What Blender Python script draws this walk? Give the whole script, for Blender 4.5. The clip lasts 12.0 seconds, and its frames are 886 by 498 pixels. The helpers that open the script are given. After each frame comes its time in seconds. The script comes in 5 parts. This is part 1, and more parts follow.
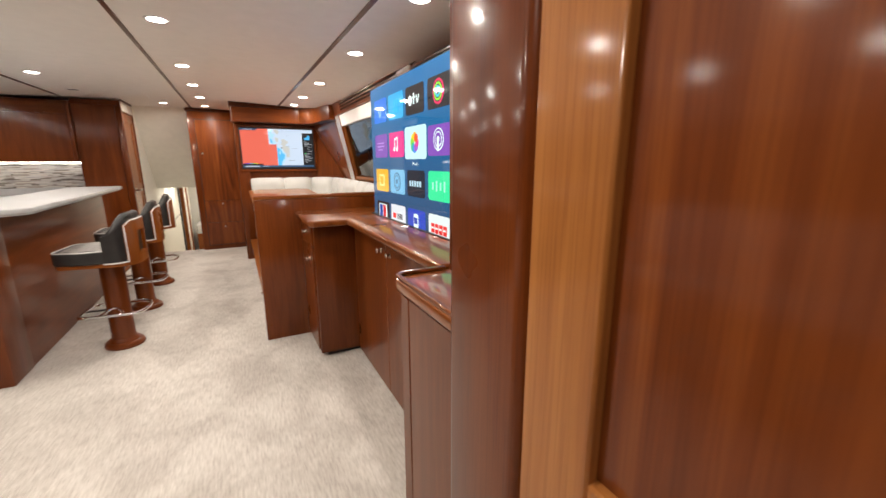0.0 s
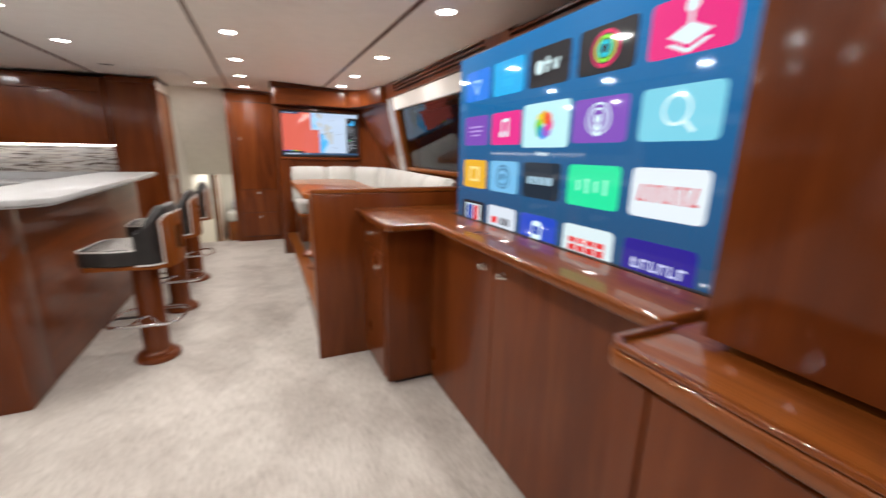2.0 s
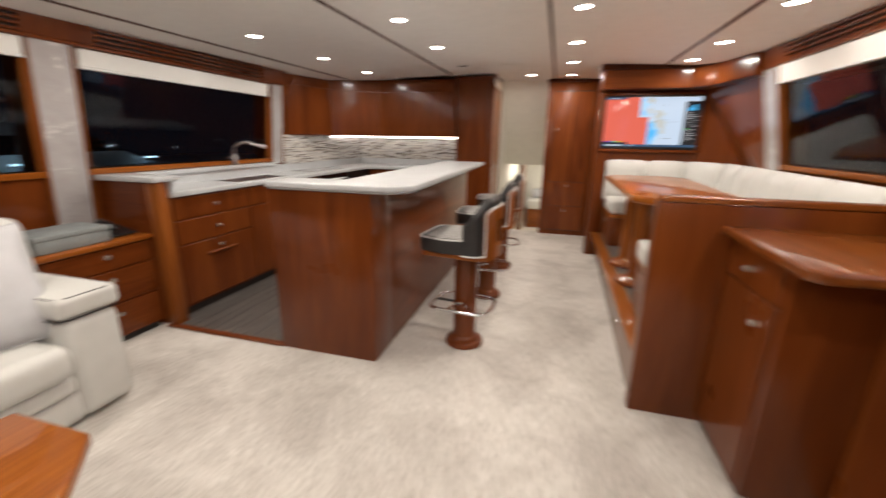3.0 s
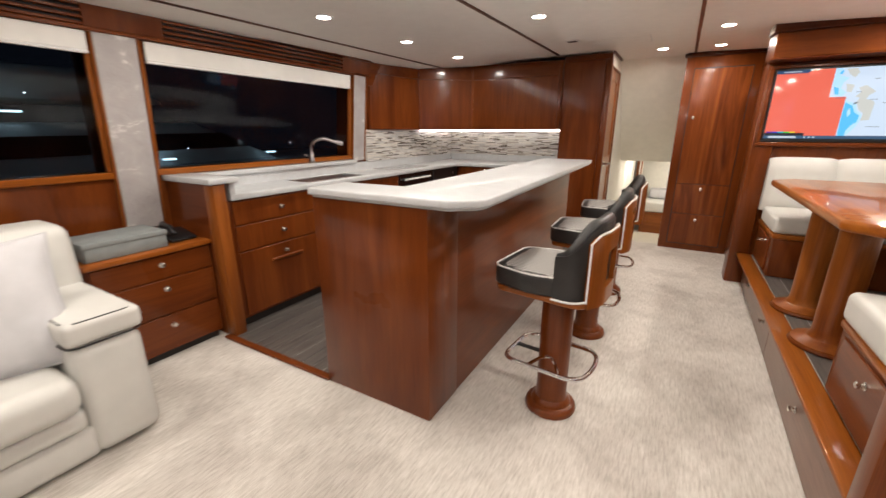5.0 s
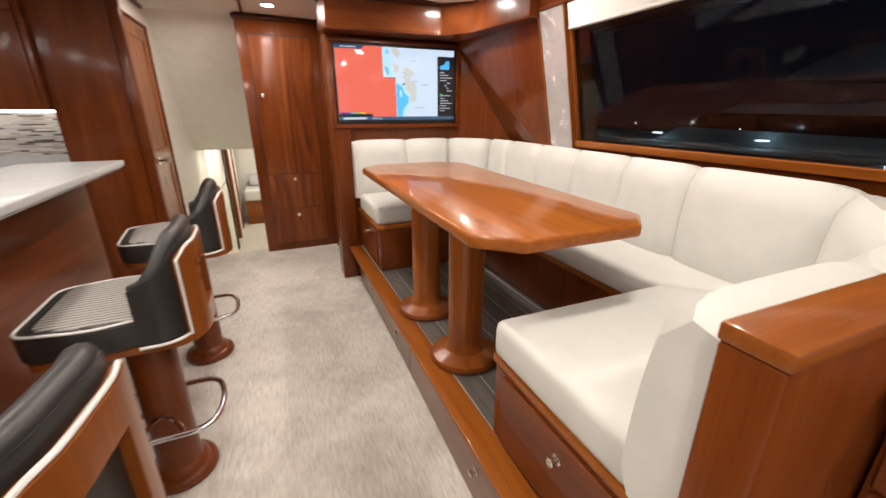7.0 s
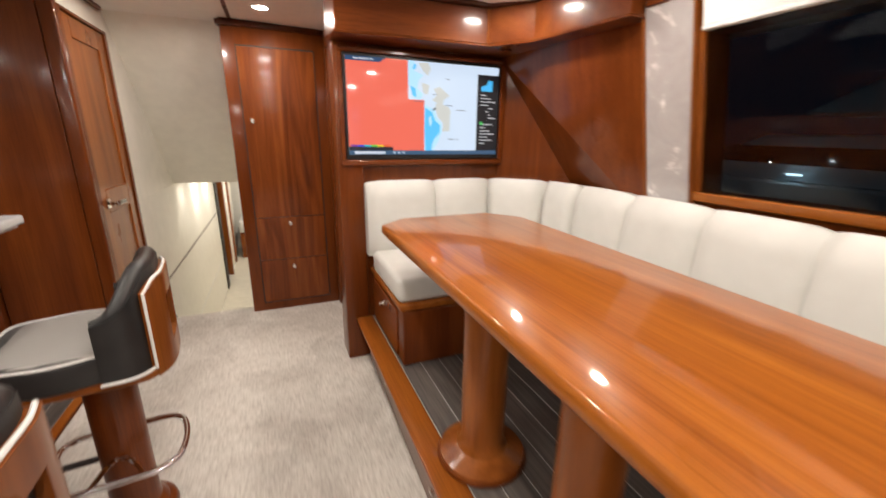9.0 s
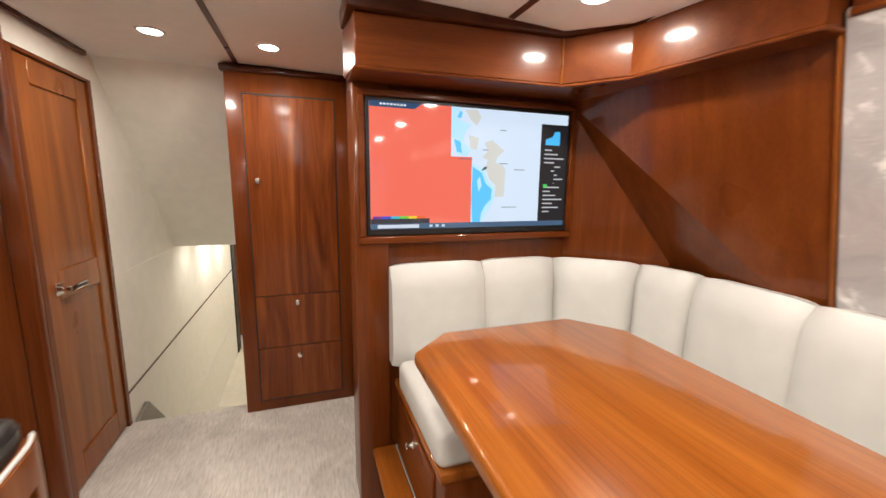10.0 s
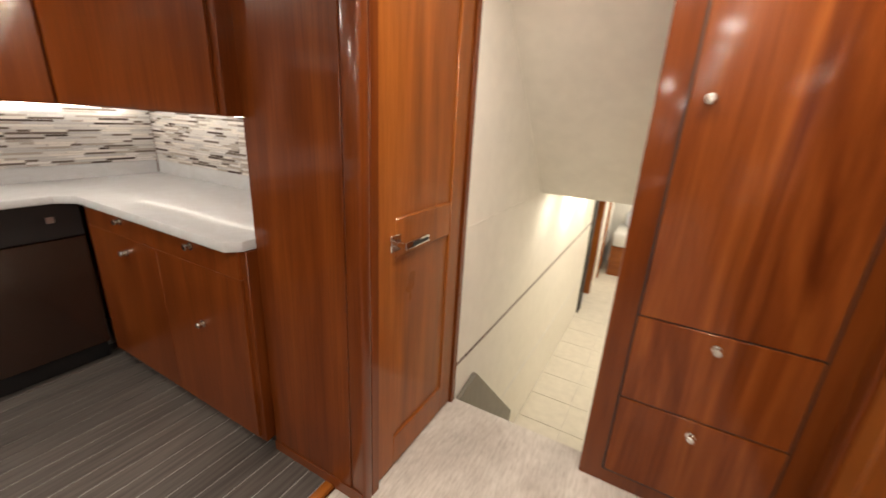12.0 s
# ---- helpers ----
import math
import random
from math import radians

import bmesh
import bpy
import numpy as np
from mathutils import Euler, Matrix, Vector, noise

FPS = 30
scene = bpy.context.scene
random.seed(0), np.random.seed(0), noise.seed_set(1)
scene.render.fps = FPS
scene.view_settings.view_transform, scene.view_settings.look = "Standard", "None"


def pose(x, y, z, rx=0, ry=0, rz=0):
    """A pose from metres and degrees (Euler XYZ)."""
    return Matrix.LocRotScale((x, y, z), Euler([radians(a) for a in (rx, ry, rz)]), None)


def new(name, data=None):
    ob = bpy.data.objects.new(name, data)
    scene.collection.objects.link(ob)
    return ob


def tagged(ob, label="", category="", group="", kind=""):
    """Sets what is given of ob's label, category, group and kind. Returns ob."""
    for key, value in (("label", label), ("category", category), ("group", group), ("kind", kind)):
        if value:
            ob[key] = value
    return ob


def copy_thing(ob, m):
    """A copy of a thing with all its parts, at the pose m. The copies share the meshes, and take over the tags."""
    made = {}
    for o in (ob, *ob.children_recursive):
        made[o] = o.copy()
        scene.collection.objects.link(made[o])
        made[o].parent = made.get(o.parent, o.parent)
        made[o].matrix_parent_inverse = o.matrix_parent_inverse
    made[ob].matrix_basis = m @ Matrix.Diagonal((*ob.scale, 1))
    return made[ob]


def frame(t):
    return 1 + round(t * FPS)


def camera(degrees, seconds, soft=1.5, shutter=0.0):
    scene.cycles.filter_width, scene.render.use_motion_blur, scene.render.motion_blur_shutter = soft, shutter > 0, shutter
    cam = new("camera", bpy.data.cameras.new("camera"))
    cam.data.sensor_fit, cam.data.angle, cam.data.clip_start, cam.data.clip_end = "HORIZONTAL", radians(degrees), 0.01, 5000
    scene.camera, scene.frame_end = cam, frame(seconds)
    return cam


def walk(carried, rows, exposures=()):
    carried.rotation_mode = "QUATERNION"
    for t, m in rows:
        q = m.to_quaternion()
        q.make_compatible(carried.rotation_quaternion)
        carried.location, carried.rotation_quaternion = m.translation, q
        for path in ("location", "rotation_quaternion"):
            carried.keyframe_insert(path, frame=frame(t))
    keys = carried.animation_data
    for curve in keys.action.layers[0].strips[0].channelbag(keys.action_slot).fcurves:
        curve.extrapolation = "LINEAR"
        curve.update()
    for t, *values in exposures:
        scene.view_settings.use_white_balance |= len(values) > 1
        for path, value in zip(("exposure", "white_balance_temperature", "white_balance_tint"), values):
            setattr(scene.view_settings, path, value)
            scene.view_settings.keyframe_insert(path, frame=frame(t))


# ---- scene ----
cam = camera(96.5, 12.0, shutter=0.5)
METRES, EYE, TILT, LEAN, TURN = 5.94, 1.35, 0.0, 0.0, -27.4
ROWS = [
    (0.0, 0.0, 0.0, 0.0, -0.03, -12.38, 0.15),
    (0.5, -0.0154, 0.0202, -0.0007, -4.49, -12.06, -0.61),
    (1.0, -0.0438, 0.0397, 0.0003, -8.87, -12.33, -0.85),
    (1.5, -0.0602, 0.0567, -0.002, -8.72, -12.73, -1.32),
    (2.0, -0.0754, 0.089, -0.0022, 3.12, -13.59, -1.05),
    (2.5, -0.1084, 0.1208, -0.0018, 23.13, -14.85, -0.94),
    (3.0, -0.1455, 0.1507, -0.001, 43.15, -15.59, -0.79),
    (3.5, -0.1664, 0.171, -0.0006, 61.29, -16.4, -0.55),
    (5.5, -0.2356, 0.279, 0.0003, 52.3, -17.01, 0.81),
    (6.0, -0.2618, 0.3335, -0.0002, 32.73, -17.48, 1.26),
    (6.5, -0.2767, 0.3819, 0.0006, 12.85, -18.57, 1.06),
    (8.5, -0.3198, 0.5016, 0.0007, -1.63, -18.91, -0.58),
    (9.0, -0.3382, 0.5532, 0.0068, 4.89, -15.76, -0.73),
    (9.5, -0.3605, 0.6083, 0.018, 7.07, -11.99, -0.67),
    (10.0, -0.3703, 0.6652, 0.0215, 8.25, -9.22, -0.68),
    (10.5, -0.3871, 0.7135, 0.0202, 11.82, -9.62, -1.17),
    (11.0, -0.4364, 0.7539, 0.0173, 24.65, -13.4, -1.34),
    (11.5, -0.4818, 0.7872, 0.0106, 43.71, -16.82, -2.12),
    (12.0, -0.5103, 0.8186, 0.0085, 57.34, -18.58, -2.92),
]
walk(cam, [(t, pose(0, 0, EYE, TILT, LEAN, TURN) @ pose(METRES * x, METRES * y, METRES * z, 90 + pitch, roll, yaw)) for t, x, y, z, yaw, pitch, roll in ROWS],
     [(0.0, 0.10, 6500, 10), (1.0, 0.05, 6400, 10), (1.6, 0.04, 6050, 10), (2.4, -0.1, 6050, 10), (3.1, -0.02, 6450, 10), (3.7, 0.08, 6450, 10), (5.5, 0.12, 6450, 10), (10.4, 0.12, 6500, 10), (11.2, 0.28, 6600, 10), (12.0, 0.5, 6800, 10)])

# ---- light ----
world = bpy.data.worlds.new("night")
scene.world = world
world.use_nodes = True
world.node_tree.nodes["Background"].inputs[0].default_value = (0.004, 0.005, 0.008, 1)
world.node_tree.nodes["Background"].inputs[1].default_value = 1.0
LAMP, BEAM, SPREAD = 40.0, 6.2, 178   # glow of a ceiling downlight's lens, the power and width of its beam
STRIP = 11.0          # glow of the strip under the wall cabinets
SCREEN = 1.1

# ---- materials ----


def material(name):
    m = bpy.data.materials.new(name)
    m.use_nodes = True
    nt = m.node_tree
    return m, nt, nt.nodes["Principled BSDF"]


def node(nt, kind, **values):
    n = nt.nodes.new(kind)
    for k, v in values.items():
        n.inputs[k].default_value = v
    return n


def coords(nt, scale, shift=True):
    """Object coordinates, scaled, and moved by a chance amount from object to object."""
    tc, mp = nt.nodes.new("ShaderNodeTexCoord"), nt.nodes.new("ShaderNodeMapping")
    mp.inputs["Scale"].default_value = scale
    nt.links.new(tc.outputs["Object"], mp.inputs["Vector"])
    if shift:
        oi = nt.nodes.new("ShaderNodeObjectInfo")
        mul = nt.nodes.new("ShaderNodeMath")
        mul.operation = "MULTIPLY"
        mul.inputs[1].default_value = 37.0
        nt.links.new(oi.outputs["Random"], mul.inputs[0])
        nt.links.new(mul.outputs[0], mp.inputs["Location"])
    return mp.outputs["Vector"]


def ramp(nt, fac, stops):
    r = nt.nodes.new("ShaderNodeValToRGB")
    els = r.color_ramp.elements
    while len(els) < len(stops):
        els.new(0.5)
    for e, (p, c) in zip(els, stops):
        e.position, e.color = p, (*c, 1)
    nt.links.new(fac, r.inputs["Fac"])
    return r.outputs["Color"]


def bump(nt, bsdf, height, strength, distance):
    b = node(nt, "ShaderNodeBump", Strength=strength, Distance=distance)
    nt.links.new(height, b.inputs["Height"])
    nt.links.new(b.outputs["Normal"], bsdf.inputs["Normal"])


def mix(nt, fac, a, b, blend="MIX"):
    m = nt.nodes.new("ShaderNodeMix")
    m.data_type, m.blend_type = "RGBA", blend
    for sock, v in ((m.inputs["Factor"], fac), (m.inputs[6], a), (m.inputs[7], b)):
        if isinstance(v, (int, float)):
            sock.default_value = v
        elif isinstance(v, tuple):
            sock.default_value = (*v, 1)
        else:
            nt.links.new(v, sock)
    return m.outputs[2]


def wood(name, axis, dark, mid, light, rough=0.24, coat=0.42, gloss=0.11, figure=0.9, grain=6.0):
    """Varnished hardwood with its grain along one axis: broad figure, fine pores, and gloss."""
    m, nt, bs = material(name)
    k = {"x": (0.55, grain, grain), "y": (grain, 0.55, grain), "z": (grain, grain, 0.55)}[axis]
    f = {"x": (4, 230, 230), "y": (230, 4, 230), "z": (230, 230, 4)}[axis]
    broad = node(nt, "ShaderNodeTexNoise", Scale=1.0, Detail=5.0, Roughness=0.55, Distortion=figure)
    nt.links.new(coords(nt, k), broad.inputs["Vector"])
    fine = node(nt, "ShaderNodeTexNoise", Scale=1.0, Detail=3.0, Roughness=0.6)
    nt.links.new(coords(nt, f), fine.inputs["Vector"])
    band = node(nt, "ShaderNodeTexNoise", Scale=1.0, Detail=2.0, Distortion=0.3)
    nt.links.new(coords(nt, tuple(4 * v for v in k)), band.inputs["Vector"])
    col = ramp(nt, broad.outputs["Fac"], [(0.30, dark), (0.5, mid), (0.72, light)])
    streak = ramp(nt, band.outputs["Fac"], [(0.34, (0.74, 0.69, 0.64)), (0.60, (1, 1, 1))])
    col = mix(nt, 0.5, col, streak, "MULTIPLY")
    pore = ramp(nt, fine.outputs["Fac"], [(0.38, (0.62, 0.56, 0.50)), (0.52, (1, 1, 1))])
    col = mix(nt, 0.42, col, pore, "MULTIPLY")
    nt.links.new(col, bs.inputs["Base Color"])
    wear = node(nt, "ShaderNodeTexNoise", Scale=3.0, Detail=3.0)
    nt.links.new(coords(nt, (1, 1, 1)), wear.inputs["Vector"])
    rr = nt.nodes.new("ShaderNodeMapRange")
    rr.inputs["To Min"].default_value, rr.inputs["To Max"].default_value = rough, rough + 0.12
    nt.links.new(wear.outputs["Fac"], rr.inputs["Value"])
    nt.links.new(rr.outputs[0], bs.inputs["Roughness"])
    bs.inputs["Specular IOR Level"].default_value = 0.12
    bs.inputs["Coat Weight"].default_value = coat
    bs.inputs["Coat Roughness"].default_value = gloss
    bump(nt, bs, fine.outputs["Fac"], 0.05, 0.001)
    return m


def plain(name, colour, rough=0.5, metal=0.0, scale=12.0, amount=0.12, coat=0.0, relief=0.0, fine=200.0):
    """A plain surface with slight mottling and, where asked, a fine relief."""
    m, nt, bs = material(name)
    a = node(nt, "ShaderNodeTexNoise", Scale=scale, Detail=4.0)
    nt.links.new(coords(nt, (1, 1, 1)), a.inputs["Vector"])
    lo, hi = tuple(c * (1 - amount) for c in colour), tuple(min(1, c * (1 + amount)) for c in colour)
    nt.links.new(ramp(nt, a.outputs["Fac"], [(0.3, lo), (0.7, hi)]), bs.inputs["Base Color"])
    bs.inputs["Roughness"].default_value, bs.inputs["Metallic"].default_value = rough, metal
    bs.inputs["Coat Weight"].default_value = coat
    bs.inputs["Coat Roughness"].default_value = 0.1
    if relief:
        b = node(nt, "ShaderNodeTexNoise", Scale=fine, Detail=2.0)
        nt.links.new(coords(nt, (1, 1, 1)), b.inputs["Vector"])
        bump(nt, bs, b.outputs["Fac"], relief, 0.002)
    return m


def glow(name, colour, strength, rough=0.1):
    m, nt, bs = material(name)
    bs.inputs["Base Color"].default_value = (*[0.02 + 0.05 * c for c in colour], 1)
    bs.inputs["Roughness"].default_value = rough
    bs.inputs["Emission Color"].default_value = (*colour, 1)
    bs.inputs["Emission Strength"].default_value = strength
    return m


DK, MD, LT = (0.108, 0.0232, 0.0044), (0.150, 0.0350, 0.0064), (0.192, 0.0495, 0.0092)
wood_z = wood("varnished cherry upright", "z", DK, MD, LT)
wood_y = wood("varnished cherry lengthwise", "y", DK, MD, LT)
wood_x = wood("varnished cherry across", "x", DK, MD, LT)
honey_y = wood("honey cherry lengthwise", "y", (0.25, 0.066, 0.009), (0.31, 0.090, 0.012), (0.38, 0.122, 0.018), gloss=0.055, figure=0.8, grain=13.0)
honey_x = wood("honey cherry across", "x", (0.165, 0.043, 0.009), (0.25, 0.073, 0.013), (0.33, 0.105, 0.021))
honey_z = wood("honey cherry upright", "z", (0.165, 0.043, 0.009), (0.25, 0.073, 0.013), (0.33, 0.105, 0.021))
# Lighter than honey cherry: grazing light on the gloss is put into the colour.
sheen_cherry = wood("cherry upright, sheen painted in", "z", (0.30, 0.105, 0.026), (0.40, 0.155, 0.040), (0.48, 0.20, 0.056))
figured = wood("figured cherry upright", "z", (0.095, 0.0195, 0.0038), (0.172, 0.041, 0.0076), (0.25, 0.070, 0.0135), figure=2.2, grain=6.5)
counter_wood = wood("polished cherry counter", "y", (0.14, 0.035, 0.0065), (0.20, 0.054, 0.0095), (0.26, 0.077, 0.014), coat=0.9, gloss=0.02)
dark_wood = wood("dark cherry edge", "y", (0.05, 0.012, 0.004), (0.075, 0.018, 0.006), (0.11, 0.028, 0.009))
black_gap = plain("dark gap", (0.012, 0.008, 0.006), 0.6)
cream = plain("cream wall lining", (0.90, 0.87, 0.79), 0.45, amount=0.03, relief=0.03, fine=300)
ceiling_paint = plain("off-white headliner", (0.90, 0.88, 0.84), 0.55, amount=0.02)
vinyl = plain("white marine vinyl", (0.615, 0.607, 0.575), 0.42, amount=0.03, relief=0.12, fine=380)
linen = plain("pale grey linen", (0.56, 0.557, 0.575), 0.8, amount=0.05, relief=0.4, fine=500)
black_vinyl = plain("black vinyl", (0.022, 0.021, 0.021), 0.36, amount=0.2, relief=0.2, fine=420)
piping = plain("white piping", (0.72, 0.71, 0.69), 0.45, amount=0.04)
grey_piping = plain("grey piping", (0.52, 0.52, 0.53), 0.6, amount=0.05)
chrome = plain("polished chrome", (0.80, 0.80, 0.82), 0.07, 1.0, amount=0.02)
nickel = plain("satin nickel", (0.70, 0.67, 0.62), 0.25, 1.0, amount=0.04)
steel = plain("brushed steel", (0.45, 0.45, 0.46), 0.3, 1.0, amount=0.1, relief=0.1, fine=300)
black_plastic = plain("black plastic", (0.012, 0.012, 0.013), 0.3, amount=0.1)
black_glass = plain("black glass", (0.01, 0.01, 0.012), 0.06, amount=0.05, coat=0.5)
riser_wood = wood("greyed wood lengthwise", "y", (0.16, 0.075, 0.05), (0.21, 0.105, 0.07), (0.26, 0.135, 0.09), 0.25)
book_grey = plain("grey box card", (0.22, 0.24, 0.24), 0.6, amount=0.1, relief=0.1)
lamp_glass = glow("lit lamp lens", (1.0, 0.93, 0.84), LAMP)
strip_glow = glow("lit strip", (1.0, 0.92, 0.82), STRIP)
white_trim = plain("white enamel", (0.8, 0.8, 0.79), 0.3, amount=0.02)
grout_mat = plain("pale grout", (0.60, 0.57, 0.53), 0.8, amount=0.08, relief=0.2)
caulk = plain("pale caulk", (0.40, 0.39, 0.38), 0.7, amount=0.08)
blind_cloth = plain("white blind cloth", (0.80, 0.79, 0.76), 0.75, amount=0.03, relief=0.2, fine=600)


def carpet_material():
    m, nt, bs = material("beige streaked carpet")
    streak = node(nt, "ShaderNodeTexNoise", Scale=1.0, Detail=4.0, Roughness=0.65)
    nt.links.new(coords(nt, (95, 13, 20), False), streak.inputs["Vector"])
    patch = node(nt, "ShaderNodeTexNoise", Scale=2.6, Detail=5.0, Roughness=0.6, Distortion=0.5)
    nt.links.new(coords(nt, (1, 0.8, 1), False), patch.inputs["Vector"])
    pile = node(nt, "ShaderNodeTexNoise", Scale=260.0, Detail=2.0)
    nt.links.new(coords(nt, (1, 1, 1), False), pile.inputs["Vector"])
    col = ramp(nt, streak.outputs["Fac"], [(0.28, (0.46, 0.42, 0.38)), (0.5, (0.61, 0.572, 0.523)), (0.72, (0.72, 0.685, 0.64))])
    col = mix(nt, 0.75, col, ramp(nt, patch.outputs["Fac"], [(0.36, (0.68, 0.66, 0.65)), (0.58, (1, 1, 1))]), "MULTIPLY")
    nt.links.new(col, bs.inputs["Base Color"])
    bs.inputs["Roughness"].default_value = 0.95
    bs.inputs["Sheen Weight"].default_value = 0.15
    both = mix(nt, 0.5, streak.outputs["Color"], pile.outputs["Color"])
    bump(nt, bs, both, 0.35, 0.006)
    return m


def stone_material(name, base, vein):
    m, nt, bs = material(name)
    a = node(nt, "ShaderNodeTexNoise", Scale=5.0, Detail=8.0, Roughness=0.62, Distortion=1.4)
    nt.links.new(coords(nt, (1, 1, 1), False), a.inputs["Vector"])
    g = node(nt, "ShaderNodeTexNoise", Scale=160.0, Detail=2.0)
    nt.links.new(coords(nt, (1, 1, 1), False), g.inputs["Vector"])
    col = ramp(nt, a.outputs["Fac"], [(0.36, base), (0.47, vein), (0.53, base), (0.7, tuple(min(1, c * 1.05) for c in base))])
    col = mix(nt, 0.25, col, ramp(nt, g.outputs["Fac"], [(0.35, (0.85, 0.84, 0.83)), (0.55, (1, 1, 1))]), "MULTIPLY")
    nt.links.new(col, bs.inputs["Base Color"])
    bs.inputs["Roughness"].default_value = 0.36
    bs.inputs["Coat Weight"].default_value = 0.2
    return m


def plank_material():
    m, nt, bs = material("grey-brown plank")
    a = node(nt, "ShaderNodeTexNoise", Scale=1.0, Detail=5.0, Roughness=0.6)
    nt.links.new(coords(nt, (60, 2.5, 20)), a.inputs["Vector"])
    oi = nt.nodes.new("ShaderNodeObjectInfo")
    tone = ramp(nt, oi.outputs["Random"], [(0.0, (0.8, 0.8, 0.8)), (1.0, (1.15, 1.12, 1.1))])
    col = ramp(nt, a.outputs["Fac"], [(0.3, (0.055, 0.048, 0.044)), (0.7, (0.135, 0.120, 0.110))])
    nt.links.new(mix(nt, 1.0, col, tone, "MULTIPLY"), bs.inputs["Base Color"])
    bs.inputs["Roughness"].default_value = 0.42
    bump(nt, bs, a.outputs["Fac"], 0.15, 0.002)
    return m


def mosaic_material():
    m, nt, bs = material("glass and stone mosaic")
    oi, geo = nt.nodes.new("ShaderNodeObjectInfo"), nt.nodes.new("ShaderNodeNewGeometry")
    add = nt.nodes.new("ShaderNodeMath")
    add.operation = "ADD"
    nt.links.new(oi.outputs["Random"], add.inputs[0])
    nt.links.new(geo.outputs["Random Per Island"], add.inputs[1])
    fr = nt.nodes.new("ShaderNodeMath")
    fr.operation = "FRACT"
    nt.links.new(add.outputs[0], fr.inputs[0])
    r = nt.nodes.new("ShaderNodeValToRGB")
    r.color_ramp.interpolation = "CONSTANT"
    els = r.color_ramp.elements
    tones = [(0.0, (0.62, 0.60, 0.57)), (0.24, (0.72, 0.68, 0.62)), (0.42, (0.42, 0.38, 0.34)), (0.58, (0.50, 0.49, 0.48)), (0.72, (0.17, 0.14, 0.12)), (0.84, (0.70, 0.68, 0.66)), (0.94, (0.09, 0.07, 0.06))]
    while len(els) < len(tones):
        els.new(0.5)
    for e, (p, c) in zip(els, tones):
        e.position, e.color = p, (*c, 1)
    nt.links.new(fr.outputs[0], r.inputs["Fac"])
    nt.links.new(r.outputs["Color"], bs.inputs["Base Color"])
    bs.inputs["Roughness"].default_value = 0.22
    return m


def glass_material():
    m, nt, bs = material("dark window glass")
    bs.inputs["Base Color"].default_value = (0.42, 0.45, 0.48, 1)
    bs.inputs["Roughness"].default_value = 0.01
    bs.inputs["Transmission Weight"].default_value = 1.0
    bs.inputs["IOR"].default_value = 1.28
    return m


def fabric_material():
    m, nt, bs = material("silver wrapped pillar cloth")
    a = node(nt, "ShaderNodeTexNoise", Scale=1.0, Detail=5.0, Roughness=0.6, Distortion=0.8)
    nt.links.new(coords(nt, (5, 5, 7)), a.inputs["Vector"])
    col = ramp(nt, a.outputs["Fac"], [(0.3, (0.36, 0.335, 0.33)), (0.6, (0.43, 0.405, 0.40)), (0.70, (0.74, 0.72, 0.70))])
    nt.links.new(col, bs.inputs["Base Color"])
    bs.inputs["Roughness"].default_value = 0.22
    bs.inputs["Coat Weight"].default_value = 0.4
    w = node(nt, "ShaderNodeTexNoise", Scale=9.0, Detail=3.0, Distortion=1.5)
    nt.links.new(coords(nt, (1, 1, 1.6)), w.inputs["Vector"])
    bump(nt, bs, w.outputs["Fac"], 0.14, 0.03)
    return m


def quilt_material():
    m, nt, bs = material("grey ribbed upholstery")
    tc = nt.nodes.new("ShaderNodeTexCoord")
    w = node(nt, "ShaderNodeTexWave", Scale=16.0, Distortion=0.25)
    w.bands_direction = "Y"
    nt.links.new(tc.outputs["Object"], w.inputs["Vector"])
    nt.links.new(ramp(nt, w.outputs["Fac"], [(0.08, (0.10, 0.095, 0.09)), (0.55, (0.40, 0.38, 0.36))]), bs.inputs["Base Color"])
    bs.inputs["Roughness"].default_value = 0.5
    bump(nt, bs, w.outputs["Fac"], 0.6, 0.006)
    return m


carpet = carpet_material()
stone = stone_material("white quartz", (0.54, 0.555, 0.57), (0.515, 0.525, 0.535))
plank_mat, mosaic_mat, glass_mat, fabric, quilt = plank_material(), mosaic_material(), glass_material(), fabric_material(), quilt_material()
tile_mat = plain("cream floor tile", (0.62, 0.58, 0.49), 0.5, amount=0.06)

# ---- shapes ----
ORIGIN = {}


def join(bm, other):
    me = bpy.data.meshes.new("tmp")
    other.to_mesh(me)
    other.free()
    bm.from_mesh(me)
    bpy.data.meshes.remove(me)
    return bm


def soften(bm, r, seg=1):
    if r > 0:
        edges = [e for e in bm.edges if len(e.link_faces) == 2 and e.calc_face_angle(0) > 0.5]
        bmesh.ops.bevel(bm, geom=edges, offset=r, segments=seg, profile=0.5, affect="EDGES", clamp_overlap=True)
    return bm


def box(x0, x1, y0, y1, z0, z1, r=0.003, seg=1):
    bm = bmesh.new()
    bmesh.ops.create_cube(bm, size=1)
    for v in bm.verts:
        v.co = ((x0 + x1) / 2 + v.co.x * (x1 - x0), (y0 + y1) / 2 + v.co.y * (y1 - y0), (z0 + z1) / 2 + v.co.z * (z1 - z0))
    return soften(bm, r, seg)


